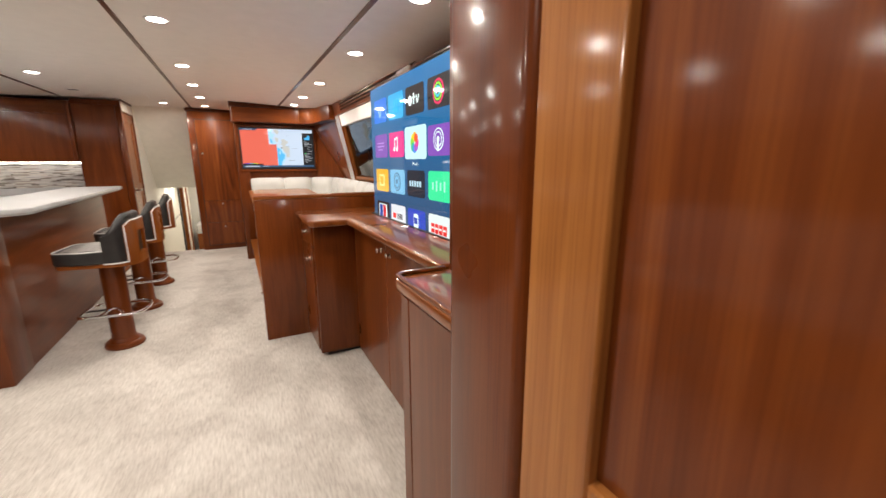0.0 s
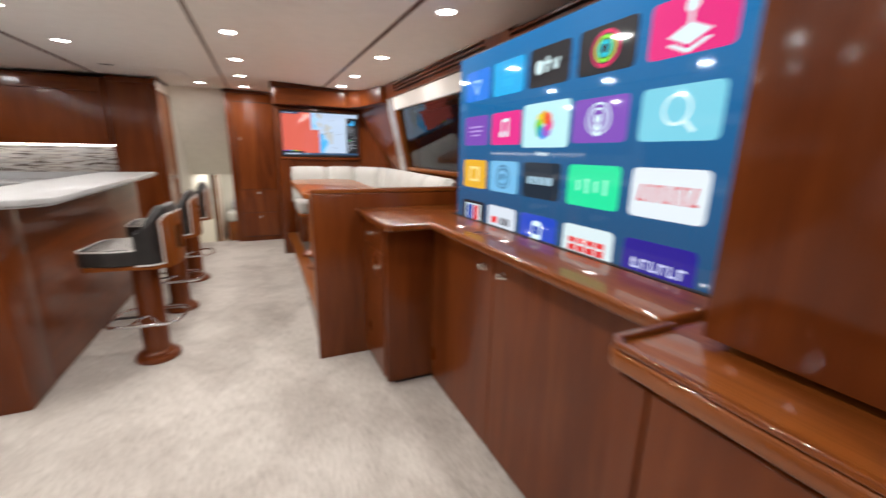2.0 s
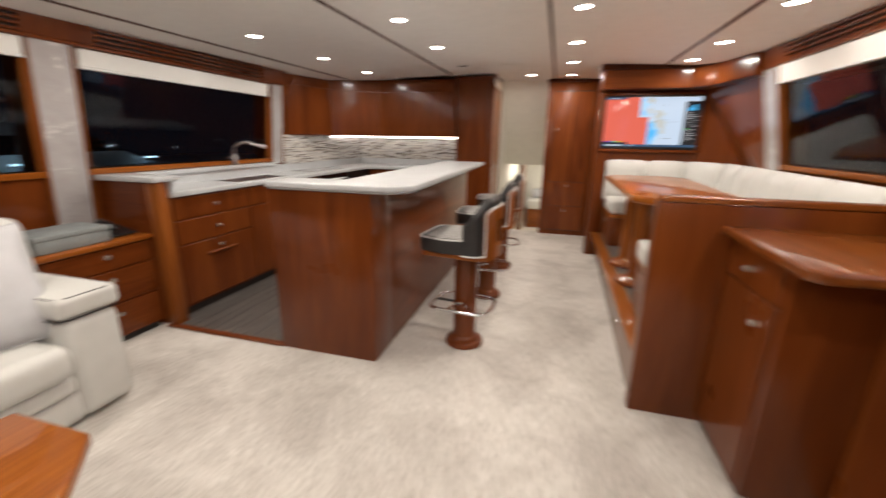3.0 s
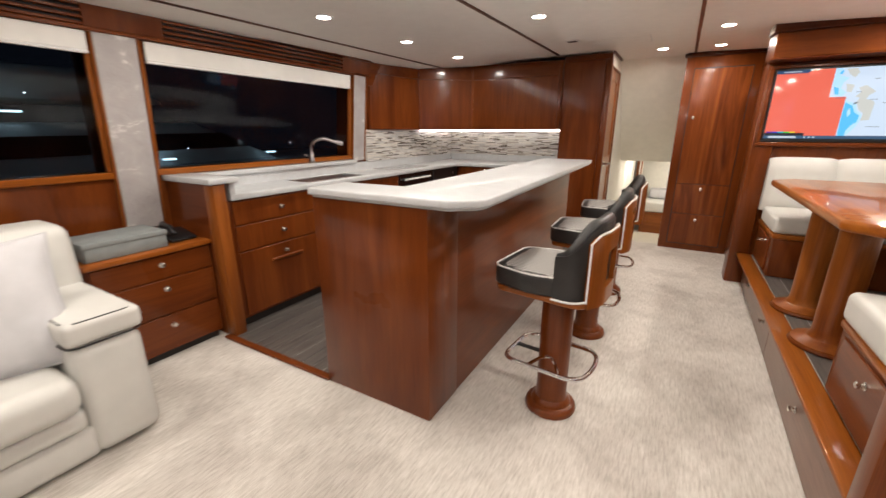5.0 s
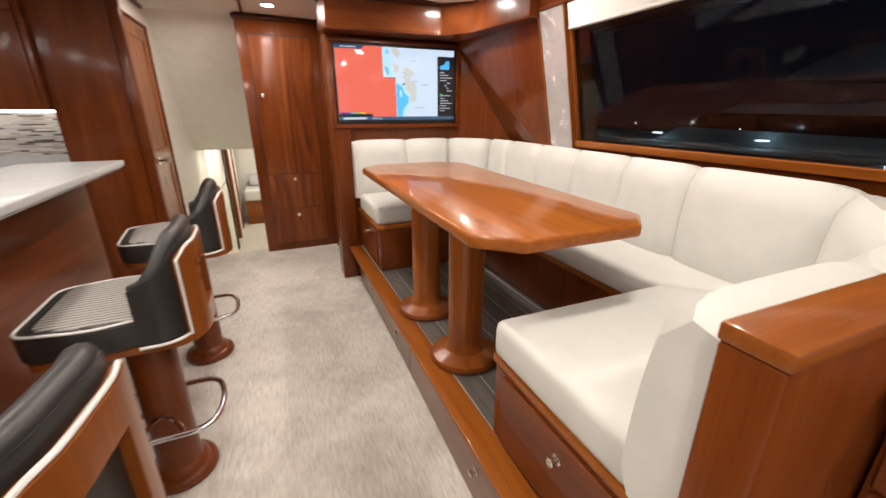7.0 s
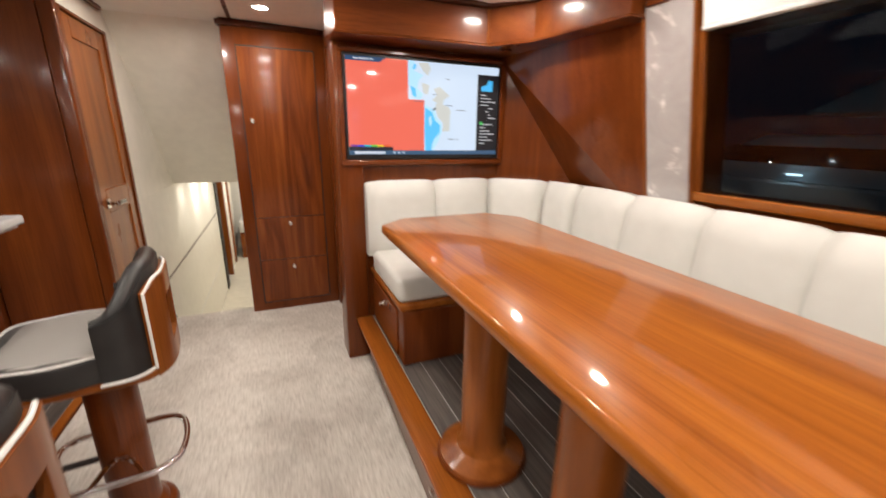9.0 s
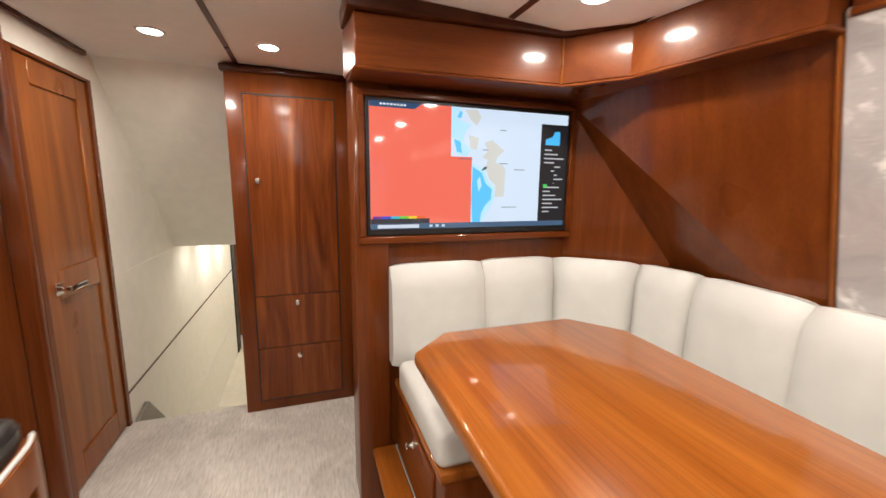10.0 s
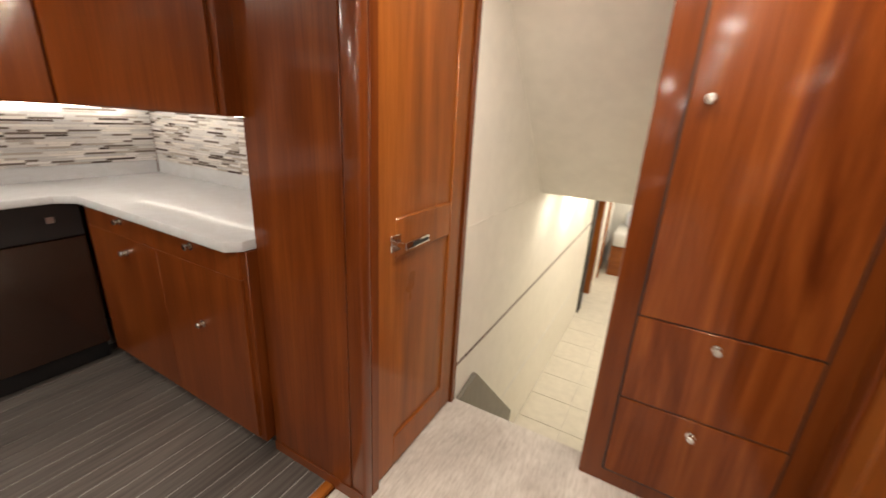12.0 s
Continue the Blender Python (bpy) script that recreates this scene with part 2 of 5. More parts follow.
def prism(pts, h0, h1, axis="z", r=0.0, seg=1):
    """A polygon drawn out along an axis: (u, v) is (x, y) for z, (x, z) for y, (y, z) for x."""
    put = {"z": lambda u, v, h: (u, v, h), "y": lambda u, v, h: (u, h, v), "x": lambda u, v, h: (h, u, v)}[axis]
    bm = bmesh.new()
    a = [bm.verts.new(put(u, v, h0)) for u, v in pts]
    b = [bm.verts.new(put(u, v, h1)) for u, v in pts]
    n = len(pts)
    bm.faces.new(a), bm.faces.new(b)
    for i in range(n):
        bm.faces.new((a[i], a[(i + 1) % n], b[(i + 1) % n], b[i]))
    bmesh.ops.recalc_face_normals(bm, faces=bm.faces)
    return soften(bm, r, seg)


def lathe(profile, at=(0, 0, 0), n=36):
    bm = bmesh.new()
    rings = []
    for r, z in profile:
        rings.append([bm.verts.new((at[0] + r * math.cos(2 * math.pi * i / n), at[1] + r * math.sin(2 * math.pi * i / n), at[2] + z)) for i in range(n)])
    for a, b in zip(rings, rings[1:]):
        for i in range(n):
            bm.faces.new((a[i], a[(i + 1) % n], b[(i + 1) % n], b[i]))
    bm.faces.new(rings[0]), bm.faces.new(rings[-1])
    bmesh.ops.recalc_face_normals(bm, faces=bm.faces)
    return bm


def tube(path, r, n=10, closed=False, taper=None):
    bm = bmesh.new()
    r0 = r
    pts = [Vector(p) for p in path]
    m, rings = len(pts), []
    for i, p in enumerate(pts):
        a = pts[(i - 1) % m] if closed or i else p
        b = pts[(i + 1) % m] if closed or i < m - 1 else p
        d = (b - a).normalized()
        up = Vector((0, 0, 1)) if abs(d.z) < 0.95 else Vector((0, 1, 0))
        s = d.cross(up).normalized()
        w = s.cross(d)
        r = r0 * taper(i / (m - 1)) if taper else r0
        rings.append([bm.verts.new(p + r * (math.cos(2 * math.pi * k / n) * s + math.sin(2 * math.pi * k / n) * w)) for k in range(n)])
    for i in range(m if closed else m - 1):
        a, b = rings[i], rings[(i + 1) % m]
        for k in range(n):
            bm.faces.new((a[k], a[(k + 1) % n], b[(k + 1) % n], b[k]))
    if not closed:
        bm.faces.new(rings[0]), bm.faces.new(rings[-1])
    bmesh.ops.recalc_face_normals(bm, faces=bm.faces)
    return bm


def round_path(pts, r, steps=6, closed=True):
    """A flat polyline with its corners rounded."""
    out, n = [], len(pts)
    for i in range(n):
        p = Vector(pts[i])
        if not closed and i in (0, n - 1):
            out.append(p)
            continue
        a, b = Vector(pts[(i - 1) % n]), Vector(pts[(i + 1) % n])
        ra = min(r, (a - p).length * 0.49, (b - p).length * 0.49)
        s, e = p + (a - p).normalized() * ra, p + (b - p).normalized() * ra
        for k in range(steps + 1):
            t = k / steps
            out.append((1 - t) ** 2 * s + 2 * t * (1 - t) * p + t * t * e)
    return out


def link(name, bm, mat, smooth=True):
    me = bpy.data.meshes.new(name)
    bm.to_mesh(me)
    bm.free()
    me.materials.append(mat)
    if smooth:
        me.shade_smooth()
        me.set_sharp_from_angle(angle=radians(38))
    return new(name, me)


def structure(name, bm, mat, label="", category=""):
    return tagged(link(name, bm, mat), label, category, kind="structure")


def thing(name, label, category, at=(0, 0, 0), group=""):
    ob = new(name)
    ob.location = at
    ob.empty_display_size = 0.05
    ORIGIN[ob.name] = Vector(at)
    return tagged(ob, label, category, group)


def part(name, bm, mat, parent, label=""):
    o = ORIGIN.get(parent.name, Vector((0, 0, 0)))
    bm.transform(Matrix.Translation(-o))
    ob = link(name, bm, mat)
    ob.parent = parent
    ORIGIN[ob.name] = o
    return tagged(ob, label)


def piece(name, me, parent, m):
    """One of many alike pieces on shared mesh data."""
    ob = new(name, me)
    ob.parent = parent
    ob.matrix_local = m
    return ob


def knob(parent, at, way):
    """A small round push knob with its rosette; way is the axis it faces along."""
    bm = lathe([(0.016, 0), (0.016, 0.004), (0.009, 0.006), (0.008, 0.014), (0.013, 0.018), (0.0135, 0.026), (0.010, 0.029)], n=18)
    bm.transform(Matrix.Translation(at) @ Vector((0, 0, 1)).rotation_difference(Vector(way)).to_matrix().to_4x4())
    return part("knob", bm, nickel, parent, "satin nickel push knob")


def lever(parent, at, side, out):
    """A lever handle: square rosette, neck and a flat grip that runs along y."""
    x, y, z = at
    bm = box(x, x + 0.008 * out, y - 0.028, y + 0.028, z - 0.028, z + 0.028, 0.002) if out > 0 else box(x - 0.008, x, y - 0.028, y + 0.028, z - 0.028, z + 0.028, 0.002)
    a, b = sorted((x, x + 0.055 * out))
    join(bm, box(a, b, y - 0.010, y + 0.010, z - 0.010, z + 0.010, 0.003))
    a, b = sorted((x + 0.042 * out, x + 0.058 * out))
    c, d = sorted((y - 0.012 * side, y + 0.13 * side))
    join(bm, box(a, b, c, d, z - 0.013, z + 0.013, 0.004, 2))
    h = part("handle", bm, chrome, parent, "polished chrome lever handle")
    a, b = sorted((x + 0.0575 * out, x + 0.0595 * out))
    c, d = sorted((y + 0.025 * side, y + 0.12 * side))
    part("inlay", box(a, b, c, d, z - 0.007, z + 0.007, 0.0005), black_plastic, h)
    return h


def cz(x, y):
    """The ceiling's height: a slight camber, rising forwards."""
    return 2.062 + 0.0125 * y - 0.018 * (x + 0.95) ** 2


def wall_l(z):
    return -3.53 + 0.10 * z


def wall_r(z):
    return 1.63 - 0.22 * z

# ---- the large structure ----
floor = structure("floor", box(-3.7, 2.2, -1.8, 7.27, -0.12, 0.0, 0), carpet, "beige streaked wall-to-wall carpet", "carpet")


def ceiling_sheet(x0, x1, y0, y1, drop, thick, nx=12):
    bm = bmesh.new()
    rows = []
    for j in range(9):
        y = y0 + (y1 - y0) * j / 8
        rows.append([[bm.verts.new((x0 + (x1 - x0) * i / nx, y, cz(x0 + (x1 - x0) * i / nx, y) - drop + k * thick)) for i in range(nx + 1)] for k in (0, 1)])
    for a, b in zip(rows, rows[1:]):
        for i in range(nx):
            for k in (0, 1):
                bm.faces.new((a[k][i], a[k][i + 1], b[k][i + 1], b[k][i]))
        for i in (0, nx):
            bm.faces.new((a[0][i], a[1][i], b[1][i], b[0][i]))
    for r in (rows[0], rows[-1]):
        for i in range(nx):
            bm.faces.new((r[0][i], r[0][i + 1], r[1][i + 1], r[1][i]))
    bmesh.ops.recalc_face_normals(bm, faces=bm.faces)
    return bm


structure("ceiling", ceiling_sheet(-3.7, 2.2, -1.8, 7.32, 0, 0.06), ceiling_paint, "glossy off-white headliner panels", "ceiling")
for sx, y0, y1 in ((-0.47, -1.75, 7.14), (-1.74, -1.75, 6.5), (0.615, -1.75, 5.93), (-3.02, -1.75, 6.2)):
    structure("trim", ceiling_sheet(sx - 0.012, sx + 0.012, y0, y1, 0.006, 0.008, 2), dark_wood, "dark wooden ceiling batten", "trim")


def slab(side, z0, z1, y0, y1, inn, out, r=0.0):
    """A piece of the leaning side wall between two heights; inn and out are offsets into and out of the room."""
    f, s = (wall_l, 1) if side == "l" else (wall_r, -1)
    pts = [(f(z0) + s * inn, z0), (f(z1) + s * inn, z1), (f(z1) - s * out, z1), (f(z0) - s * out, z0)]
    return prism(pts, y0, y1, "y", r)


WL = structure("wall_port", slab("l", -0.1, 1.10, -1.8, 7.3, 0, 0.16), wood_z, "varnished cherry side wall under the windows", "wall")
structure("wall_port", slab("l", 1.80, 2.16, -1.8, 7.3, 0, 0.16), wood_y, "varnished cherry band over the windows", "wall")
structure("wall_port", slab("l", 1.10, 1.80, -1.8, 0.55, 0, 0.16), wood_z, "varnished cherry side wall", "wall")
structure("wall_port", slab("l", 1.10, 1.80, 2.90, 3.19, -0.012, 0.16), wood_z, "varnished cherry wall between windows", "wall")
structure("wall_port", slab("l", 1.10, 1.80, 4.96, 7.3, -0.012, 0.16), wood_z, "varnished cherry wall", "wall")
structure("wall_starboard", slab("r", -0.1, 1.16, 5.232, 6.25, -0.13, 0.25), wood_z, "varnished cherry side wall behind the settee", "wall")
structure("wall_starboard", slab("r", -0.1, 1.16, -1.8, 5.23, 0, 0.16), wood_z, "varnished cherry side wall under the windows", "wall")
structure("wall_starboard", slab("r", 1.80, 2.16, -1.8, 6.25, 0, 0.16), wood_y, "varnished cherry band over the windows", "wall")
structure("wall_starboard", slab("r", 1.16, 1.80, 4.98, 5.23, 0, 0.16), wood_z, "leaning varnished cherry side wall", "wall")
structure("wall_starboard", slab("r", 1.16, 1.80, -1.8, 2.6, 0, 0.16), wood_z, "varnished cherry side wall", "wall")
structure("wall_aft", box(-3.8, 2.3, -1.95, -1.8, -0.1, 2.2, 0), wood_z, "varnished cherry wall", "wall")
structure("wall_forward", box(-3.8, -1.24, 7.14, 7.3, -0.1, 2.2, 0), wood_z, "wall behind the galley", "wall")

# windows: frame, sill, pane, blind


def window(name, side, y0, y1, z0, z1):
    s = 1 if side == "l" else -1
    w = thing(name, "long dark window with a wooden frame at night", "window", (wall_l(z0) if side == "l" else wall_r(z0), (y0 + y1) / 2, z0))
    tagged(w, kind="structure")
    part("window_sill", slab(side, z0 - 0.028, z0 + 0.012, y0 - 0.02, y1 + 0.02, 0.02, 0.13, 0.004), honey_y, w)
    part("window_frame", slab(side, z0 + 0.012, z1, y0 - 0.005, y0 + 0.02, 0.006, 0.13, 0.003), honey_z, w)
    part("window_frame", slab(side, z0 + 0.012, z1, y1 - 0.02, y1 + 0.005, 0.006, 0.13, 0.003), honey_z, w)
    part("window_frame", slab(side, z1 - 0.02, z1 + 0.02, y0 - 0.005, y1 + 0.005, -0.02, 0.13, 0.003), honey_y, w)
    p = part("pane", slab(side, z0 + 0.012, z1 - 0.02, y0 + 0.02, y1 - 0.02, -0.014, 0.020), glass_mat, w, "dark glass with reflections of the room")
    p.visible_shadow = True
    return w


window("window_1", "l", 0.60, 2.92, 1.10, 1.80)
window("window_2", "l", 3.17, 4.99, 1.10, 1.80)
window("window_3", "r", 2.65, 4.99, 1.17, 1.80)


def blind(side, y0, y1, z0, z1):
    b = thing("roller_blind", "white cloth roller blind rolled up above a window", "blind", (wall_l(z1) if side == "l" else wall_r(z1), (y0 + y1) / 2, z0), "blinds over the windows")
    part("cloth", slab(side, z0 + 0.012, z1, y0, y1, 0.035, -0.012, 0.006), blind_cloth, b)
    part("bottom_bar", slab(side, z0, z0 + 0.014, y0, y1, 0.038, -0.009, 0.003), white_trim, b)


blind("l", 0.60, 2.91, 1.755, 1.865)
blind("l", 3.19, 4.95, 1.742, 1.862)
blind("r", 2.70, 4.96, 1.775, 1.90)


def pillar(side, y0, y1, z0, z1):
    p = thing("window_pillar", "pillar between windows wrapped in silver-grey cloth and film", "pillar", (wall_l(z0) if side == "l" else wall_r(z0), (y0 + y1) / 2, z0), "wrapped pillars")
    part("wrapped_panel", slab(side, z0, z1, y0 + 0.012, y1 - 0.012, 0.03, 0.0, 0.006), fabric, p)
    for a, b in ((y0, y0 + 0.010), (y1 - 0.010, y1)):
        part("edge_strip", slab(side, z0, z1, a, b, 0.034, 0.0, 0.002), honey_z, p)


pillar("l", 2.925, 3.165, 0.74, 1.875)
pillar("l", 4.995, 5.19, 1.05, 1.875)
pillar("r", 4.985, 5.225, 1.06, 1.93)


def louvre(side, y0, y1, z0, z1):
    v = thing("air_vent", "slatted cherry air vent above a window", "vent", (wall_l(z0) if side == "l" else wall_r(z0), (y0 + y1) / 2, z0), "slatted vents")
    part("backing", slab(side, z0, z1, y0, y1, 0.006, -0.002), black_gap, v)
    n = 4
    for i in range(n):
        za = z0 + (z1 - z0) * i / n
        part("slat", slab(side, za + 0.003, za + (z1 - z0) / n * 0.62, y0, y1, 0.034, -0.006, 0.003), wood_y, v)


for y0, y1 in ((0.3, 2.91), (3.31, 4.85)):
    louvre("l", y0, y1, 1.89, 2.01)
for y0, y1 in ((0.95, 2.72), (3.0, 4.85)):
    louvre("r", y0, y1, 1.925, 2.04)
structure("trim", slab("l", 1.868, 1.889, -1.7, 5.0, 0.042, 0, 0.004), wood_y, "varnished cherry moulding over the windows", "trim")
structure("trim", slab("r", 1.905, 1.924, -1.7, 5.2, 0.042, 0, 0.004), wood_y, "varnished cherry moulding over the windows", "trim")
structure("trim", slab("l", 2.011, 2.06, -1.7, 5.25, 0.036, 0, 0.004), wood_y, "varnished cherry moulding under the ceiling", "trim")
structure("trim", slab("r", 2.041, 2.08, -1.7, 5.2, 0.036, 0, 0.004), wood_y, "varnished cherry moulding under the ceiling", "trim")
for y0, y1 in ((2.911, 3.309), (4.851, 5.25)):
    structure("trim", slab("l", 1.89, 2.01, y0, y1, 0.03, 0, 0.003), wood_z, "varnished cherry block between vents", "trim")
for y0, y1 in ((2.721, 2.999), (4.851, 5.2)):
    structure("trim", slab("r", 1.925, 2.04, y0, y1, 0.03, 0, 0.003), wood_z, "varnished cherry block between vents", "trim")

# ---- forward end: television wall, locker, doors, stairs ----
structure("wall_television", box(0.06, 1.9, 6.205, 6.36, 0.0, 2.2, 0), wood_z, "varnished cherry wall behind the television", "wall")
structure("wall_corner", prism([(1.10, 6.203), (1.42, 5.85), (1.7, 5.85), (1.7, 6.203)], 0.28, 1.884, "z"), wood_z, "varnished cherry panel set across the corner", "wall")
LEAN_IN = [(1.41, 5.228, 1.0), (1.482, 5.780, 1.0), (1.077, 6.227, 1.9), (1.212, 5.228, 1.9)]


def leaning_panel():
    """A flat panel that leans in over the settee's corner, with thickness behind it."""
    bm = bmesh.new()
    a = [bm.verts.new(p) for p in LEAN_IN]
    b = [bm.verts.new((x + 0.03, y + 0.004, z + 0.008)) for x, y, z in LEAN_IN]
    bm.faces.new(a), bm.faces.new(b)
    for i in range(4):
        bm.faces.new((a[i], a[(i + 1) % 4], b[(i + 1) % 4], b[i]))
    bmesh.ops.recalc_face_normals(bm, faces=bm.faces)
    return bm


structure("wall_starboard", leaning_panel(), wood_z, "glossy cherry panel leaning in over the settee", "wall")
structure("trim", box(0.055, 0.20, 6.17, 6.37, 0.0, 1.88, 0.012, 2), wood_z, "varnished cherry corner post", "trim")


def downlight(x, y, r=0.052, z=None):
    z = cz(x, y) if z is None else z
    d = thing("downlight", "small round lit recessed ceiling spotlight", "ceiling light", (x, y, z), "ceiling downlights")
    part("bezel", lathe([(r - 0.008, -0.001), (r - 0.006, -0.006), (r, -0.007), (r + 0.006, -0.004), (r + 0.007, 0.0)], (x, y, z), 24), white_trim, d)
    part("lens", lathe([(r - 0.010, -0.004), (r - 0.010, 0.0)], (x, y, z), 16), lamp_glass, d, "glowing warm white lens")
    la = bpy.data.lights.new("downlight_beam", "AREA")
    la.shape, la.size, la.energy, la.color, la.spread = "DISK", 2 * r - 0.02, BEAM * (1.0 if z > 1.5 else 0.2 if y < 9 else 0.8 if y < 11 else 1.4), (1.0, 0.91, 0.80), radians(SPREAD if z > 1.5 else 180)
    beam = new("downlight_beam", la)
    beam.location = (x, y, z - 0.012)


for x in (-0.28, 0.775):
    for y in (-0.22, 0.75, 1.7, 2.72, 3.93, 4.90, 5.66 if x > 0 else 5.85):
        if not (x > 0 and y < 1.0):
            downlight(x, y)
downlight(-0.27, 6.77)
downlight(-0.757, 6.755)
for y in (0.9, 1.95, 2.95, 3.96, 4.86):
    downlight(-1.455, y)
for y in (1.0, 2.0, 2.98, 3.95, 4.885, 5.81):
    downlight(-2.60, y)

hatch = thing("ceiling_panel", "off-white removable ceiling panel", "panel", (-1.09, 6.07, cz(-1.09, 6.07)))
part("panel", box(-1.345, -0.83, 5.905, 6.235, cz(-1.09, 6.07) - 0.005, cz(-1.09, 6.07) + 0.01, 0.002), ceiling_paint, hatch)
part("rim", box(-1.352, -0.823, 5.898, 6.242, cz(-1.09, 6.07) - 0.0025, cz(-1.09, 6.07) + 0.008, 0), white_trim, hatch)

# valance over the dinette
VAL = [(0.05, 5.995), (0.868, 5.962), (1.032, 5.765), (1.115, 5.215), (1.5, 5.215), (1.5, 6.203), (0.03, 6.203)]
val = thing("valance", "varnished cherry valance box under the ceiling", "valance", (0.6, 6.0, 1.88))
part("box", prism(VAL, 1.885, 2.06, "z", 0.003), wood_x, val)
part("crown_moulding", prism([(0.02, 5.965), (0.857, 5.937), (1.012, 5.755), (1.095, 5.20), (1.5, 5.2), (1.5, 6.2), (0.02, 6.2)], 2.061, 2.15, "z", 0.010, 2), dark_wood, val, "dark cherry crown moulding")
part("lower_lip", prism([(0.042, 5.987), (0.871, 5.954), (1.024, 5.762), (1.107, 5.207), (1.5, 5.207), (1.5, 6.2), (0.042, 6.2)], 1.872, 1.884, "z", 0.004), wood_x, val)
part("corner_joint", box(0.860, 0.868, 5.952, 5.963, 1.886, 2.06, 0.002), honey_z, val, "pale joint strip")


# ---- locker beside the stairs ----
lk = thing("tall_locker", "tall figured cherry locker with a door and two drawers", "locker", (-0.18, 7.16, 0))
part("body", box(-0.54, 0.195, 7.16, 7.8, 0.0, 2.16, 0.006, 2), wood_z, lk)
part("cornice", box(-0.56, 0.195, 7.135, 7.2, 2.10, 2.135, 0.008, 2), dark_wood, lk, "dark cornice moulding")
part("gap", box(-0.456, 0.066, 7.1575, 7.165, 0.067, 1.990, 0), black_gap, lk)
for a, b in ((0.773, 1.98), (0.430, 0.7685), (0.074, 0.4255)):
    d = part("door" if b > 1 else "drawer_front", box(-0.449, 0.059, 7.153, 7.168, a, b, 0.003), figured, lk)
    knob(d, (-0.395 if b > 1 else -0.203, 7.153, {1.98: 1.488, 0.7685: 0.719, 0.4255: 0.365}[b]), (0, -1, 0))

# day-head door in the side of the television wall
dr = tagged(thing("door_1", "varnished cherry panelled door with a chrome lever", "door", (0.17, 6.75, 0)), kind="structure")
part("frame", join(join(box(0.137, 0.195, 6.372, 6.41, 0, 2.13, 0.003), box(0.137, 0.195, 7.09, 7.158, 0, 2.13, 0.003)), box(0.137, 0.195, 6.41, 7.09, 2.0, 2.13, 0.003)), wood_z, dr)


def panelled_door(parent, x0, x1, y0, y1, z1, lock, out):
    """Stiles, rails and two sunk panels of a door that faces along x."""
    bm = box(x0, x1, y0, y0 + 0.10, 0.015, z1, 0.004)
    join(bm, box(x0, x1, y1 - 0.10, y1, 0.015, z1, 0.004))
    for a, b in ((0.015, 0.16), (lock - 0.07, lock + 0.07), (z1 - 0.11, z1)):
        join(bm, box(x0, x1, y0 + 0.10, y1 - 0.10, a, b, 0.004))
    part("door_leaf", bm, honey_z, parent)
    xm = x0 + 0.010 if out < 0 else x1 - 0.010
    for a, b in ((0.16, lock - 0.07), (lock + 0.07, z1 - 0.11)):
        part("panel", box(min(xm, xm - 0.012 * out), max(xm, xm - 0.012 * out), y0 + 0.10, y1 - 0.10, a, b, 0), honey_z, parent)


panelled_door(dr, 0.15, 0.185, 6.415, 7.085, 1.995, 1.03, -1)
lever(dr, (0.15, 6.452, 1.0), 1, -1)
structure("wall_closing", box(0.2, 0.3, 6.36, 7.8, 0, 2.2, 0), wood_z, "wall behind the door", "wall")

# galley-side door and the tall cabinet
structure("wall_closing", box(-1.70, -1.262, 7.0, 7.26, 0, 2.2, 0), wood_z, "wall", "wall")
d2 = tagged(thing("door_2", "varnished cherry two-panel door with a chrome lever", "door", (-1.2, 6.93, 0)), kind="structure")
part("frame", join(box(-1.24, -1.195, 6.60, 6.64, 0, 2.008, 0.003), join(box(-1.24, -1.195, 7.225, 7.262, 0, 2.008, 0.003), box(-1.24, -1.195, 6.64, 7.225, 1.990, 2.008, 0.003))), wood_z, d2)
panelled_door(d2, -1.236, -1.206, 6.645, 7.22, 1.987, 1.0, 1)
lever(d2, (-1.206, 6.735, 0.99), 1, 1)
structure("wall_over_door", box(-1.26, -1.213, 6.60, 7.32, 2.009, 2.2, 0), cream, "cream lining over a door", "wall")
tc_ = thing("tall_cabinet", "tall glossy cherry cabinet at the galley's end", "cabinet", (-1.44, 6.56, 0))
part("body", box(-1.68, -1.20, 6.569, 6.598, 0, 2.12, 0.003), wood_z, tc_)
part("carcass", box(-1.68, -1.262, 6.599, 6.99, 0, 2.12, 0), wood_z, tc_)
part("front_panel", box(-1.683, -1.2595, 6.553, 6.567, 0.0, 2.06, 0.003), wood_z, tc_)
part("corner_post", box(-1.259, -1.192, 6.552, 6.598, 0, 2.06, 0.010, 3), wood_z, tc_)
part("frieze", box(-1.683, -1.194, 6.555, 6.567, 2.063, 2.12, 0.002), wood_x, tc_)
part("plinth", box(-1.684, -1.20, 6.548, 6.553, 0.0, 0.055, 0.002), wood_x, tc_)
structure("trim", box(-1.212, -1.188, 6.602, 7.24, 2.126, 2.152, 0.004), dark_wood, "dark moulding under the ceiling", "trim")

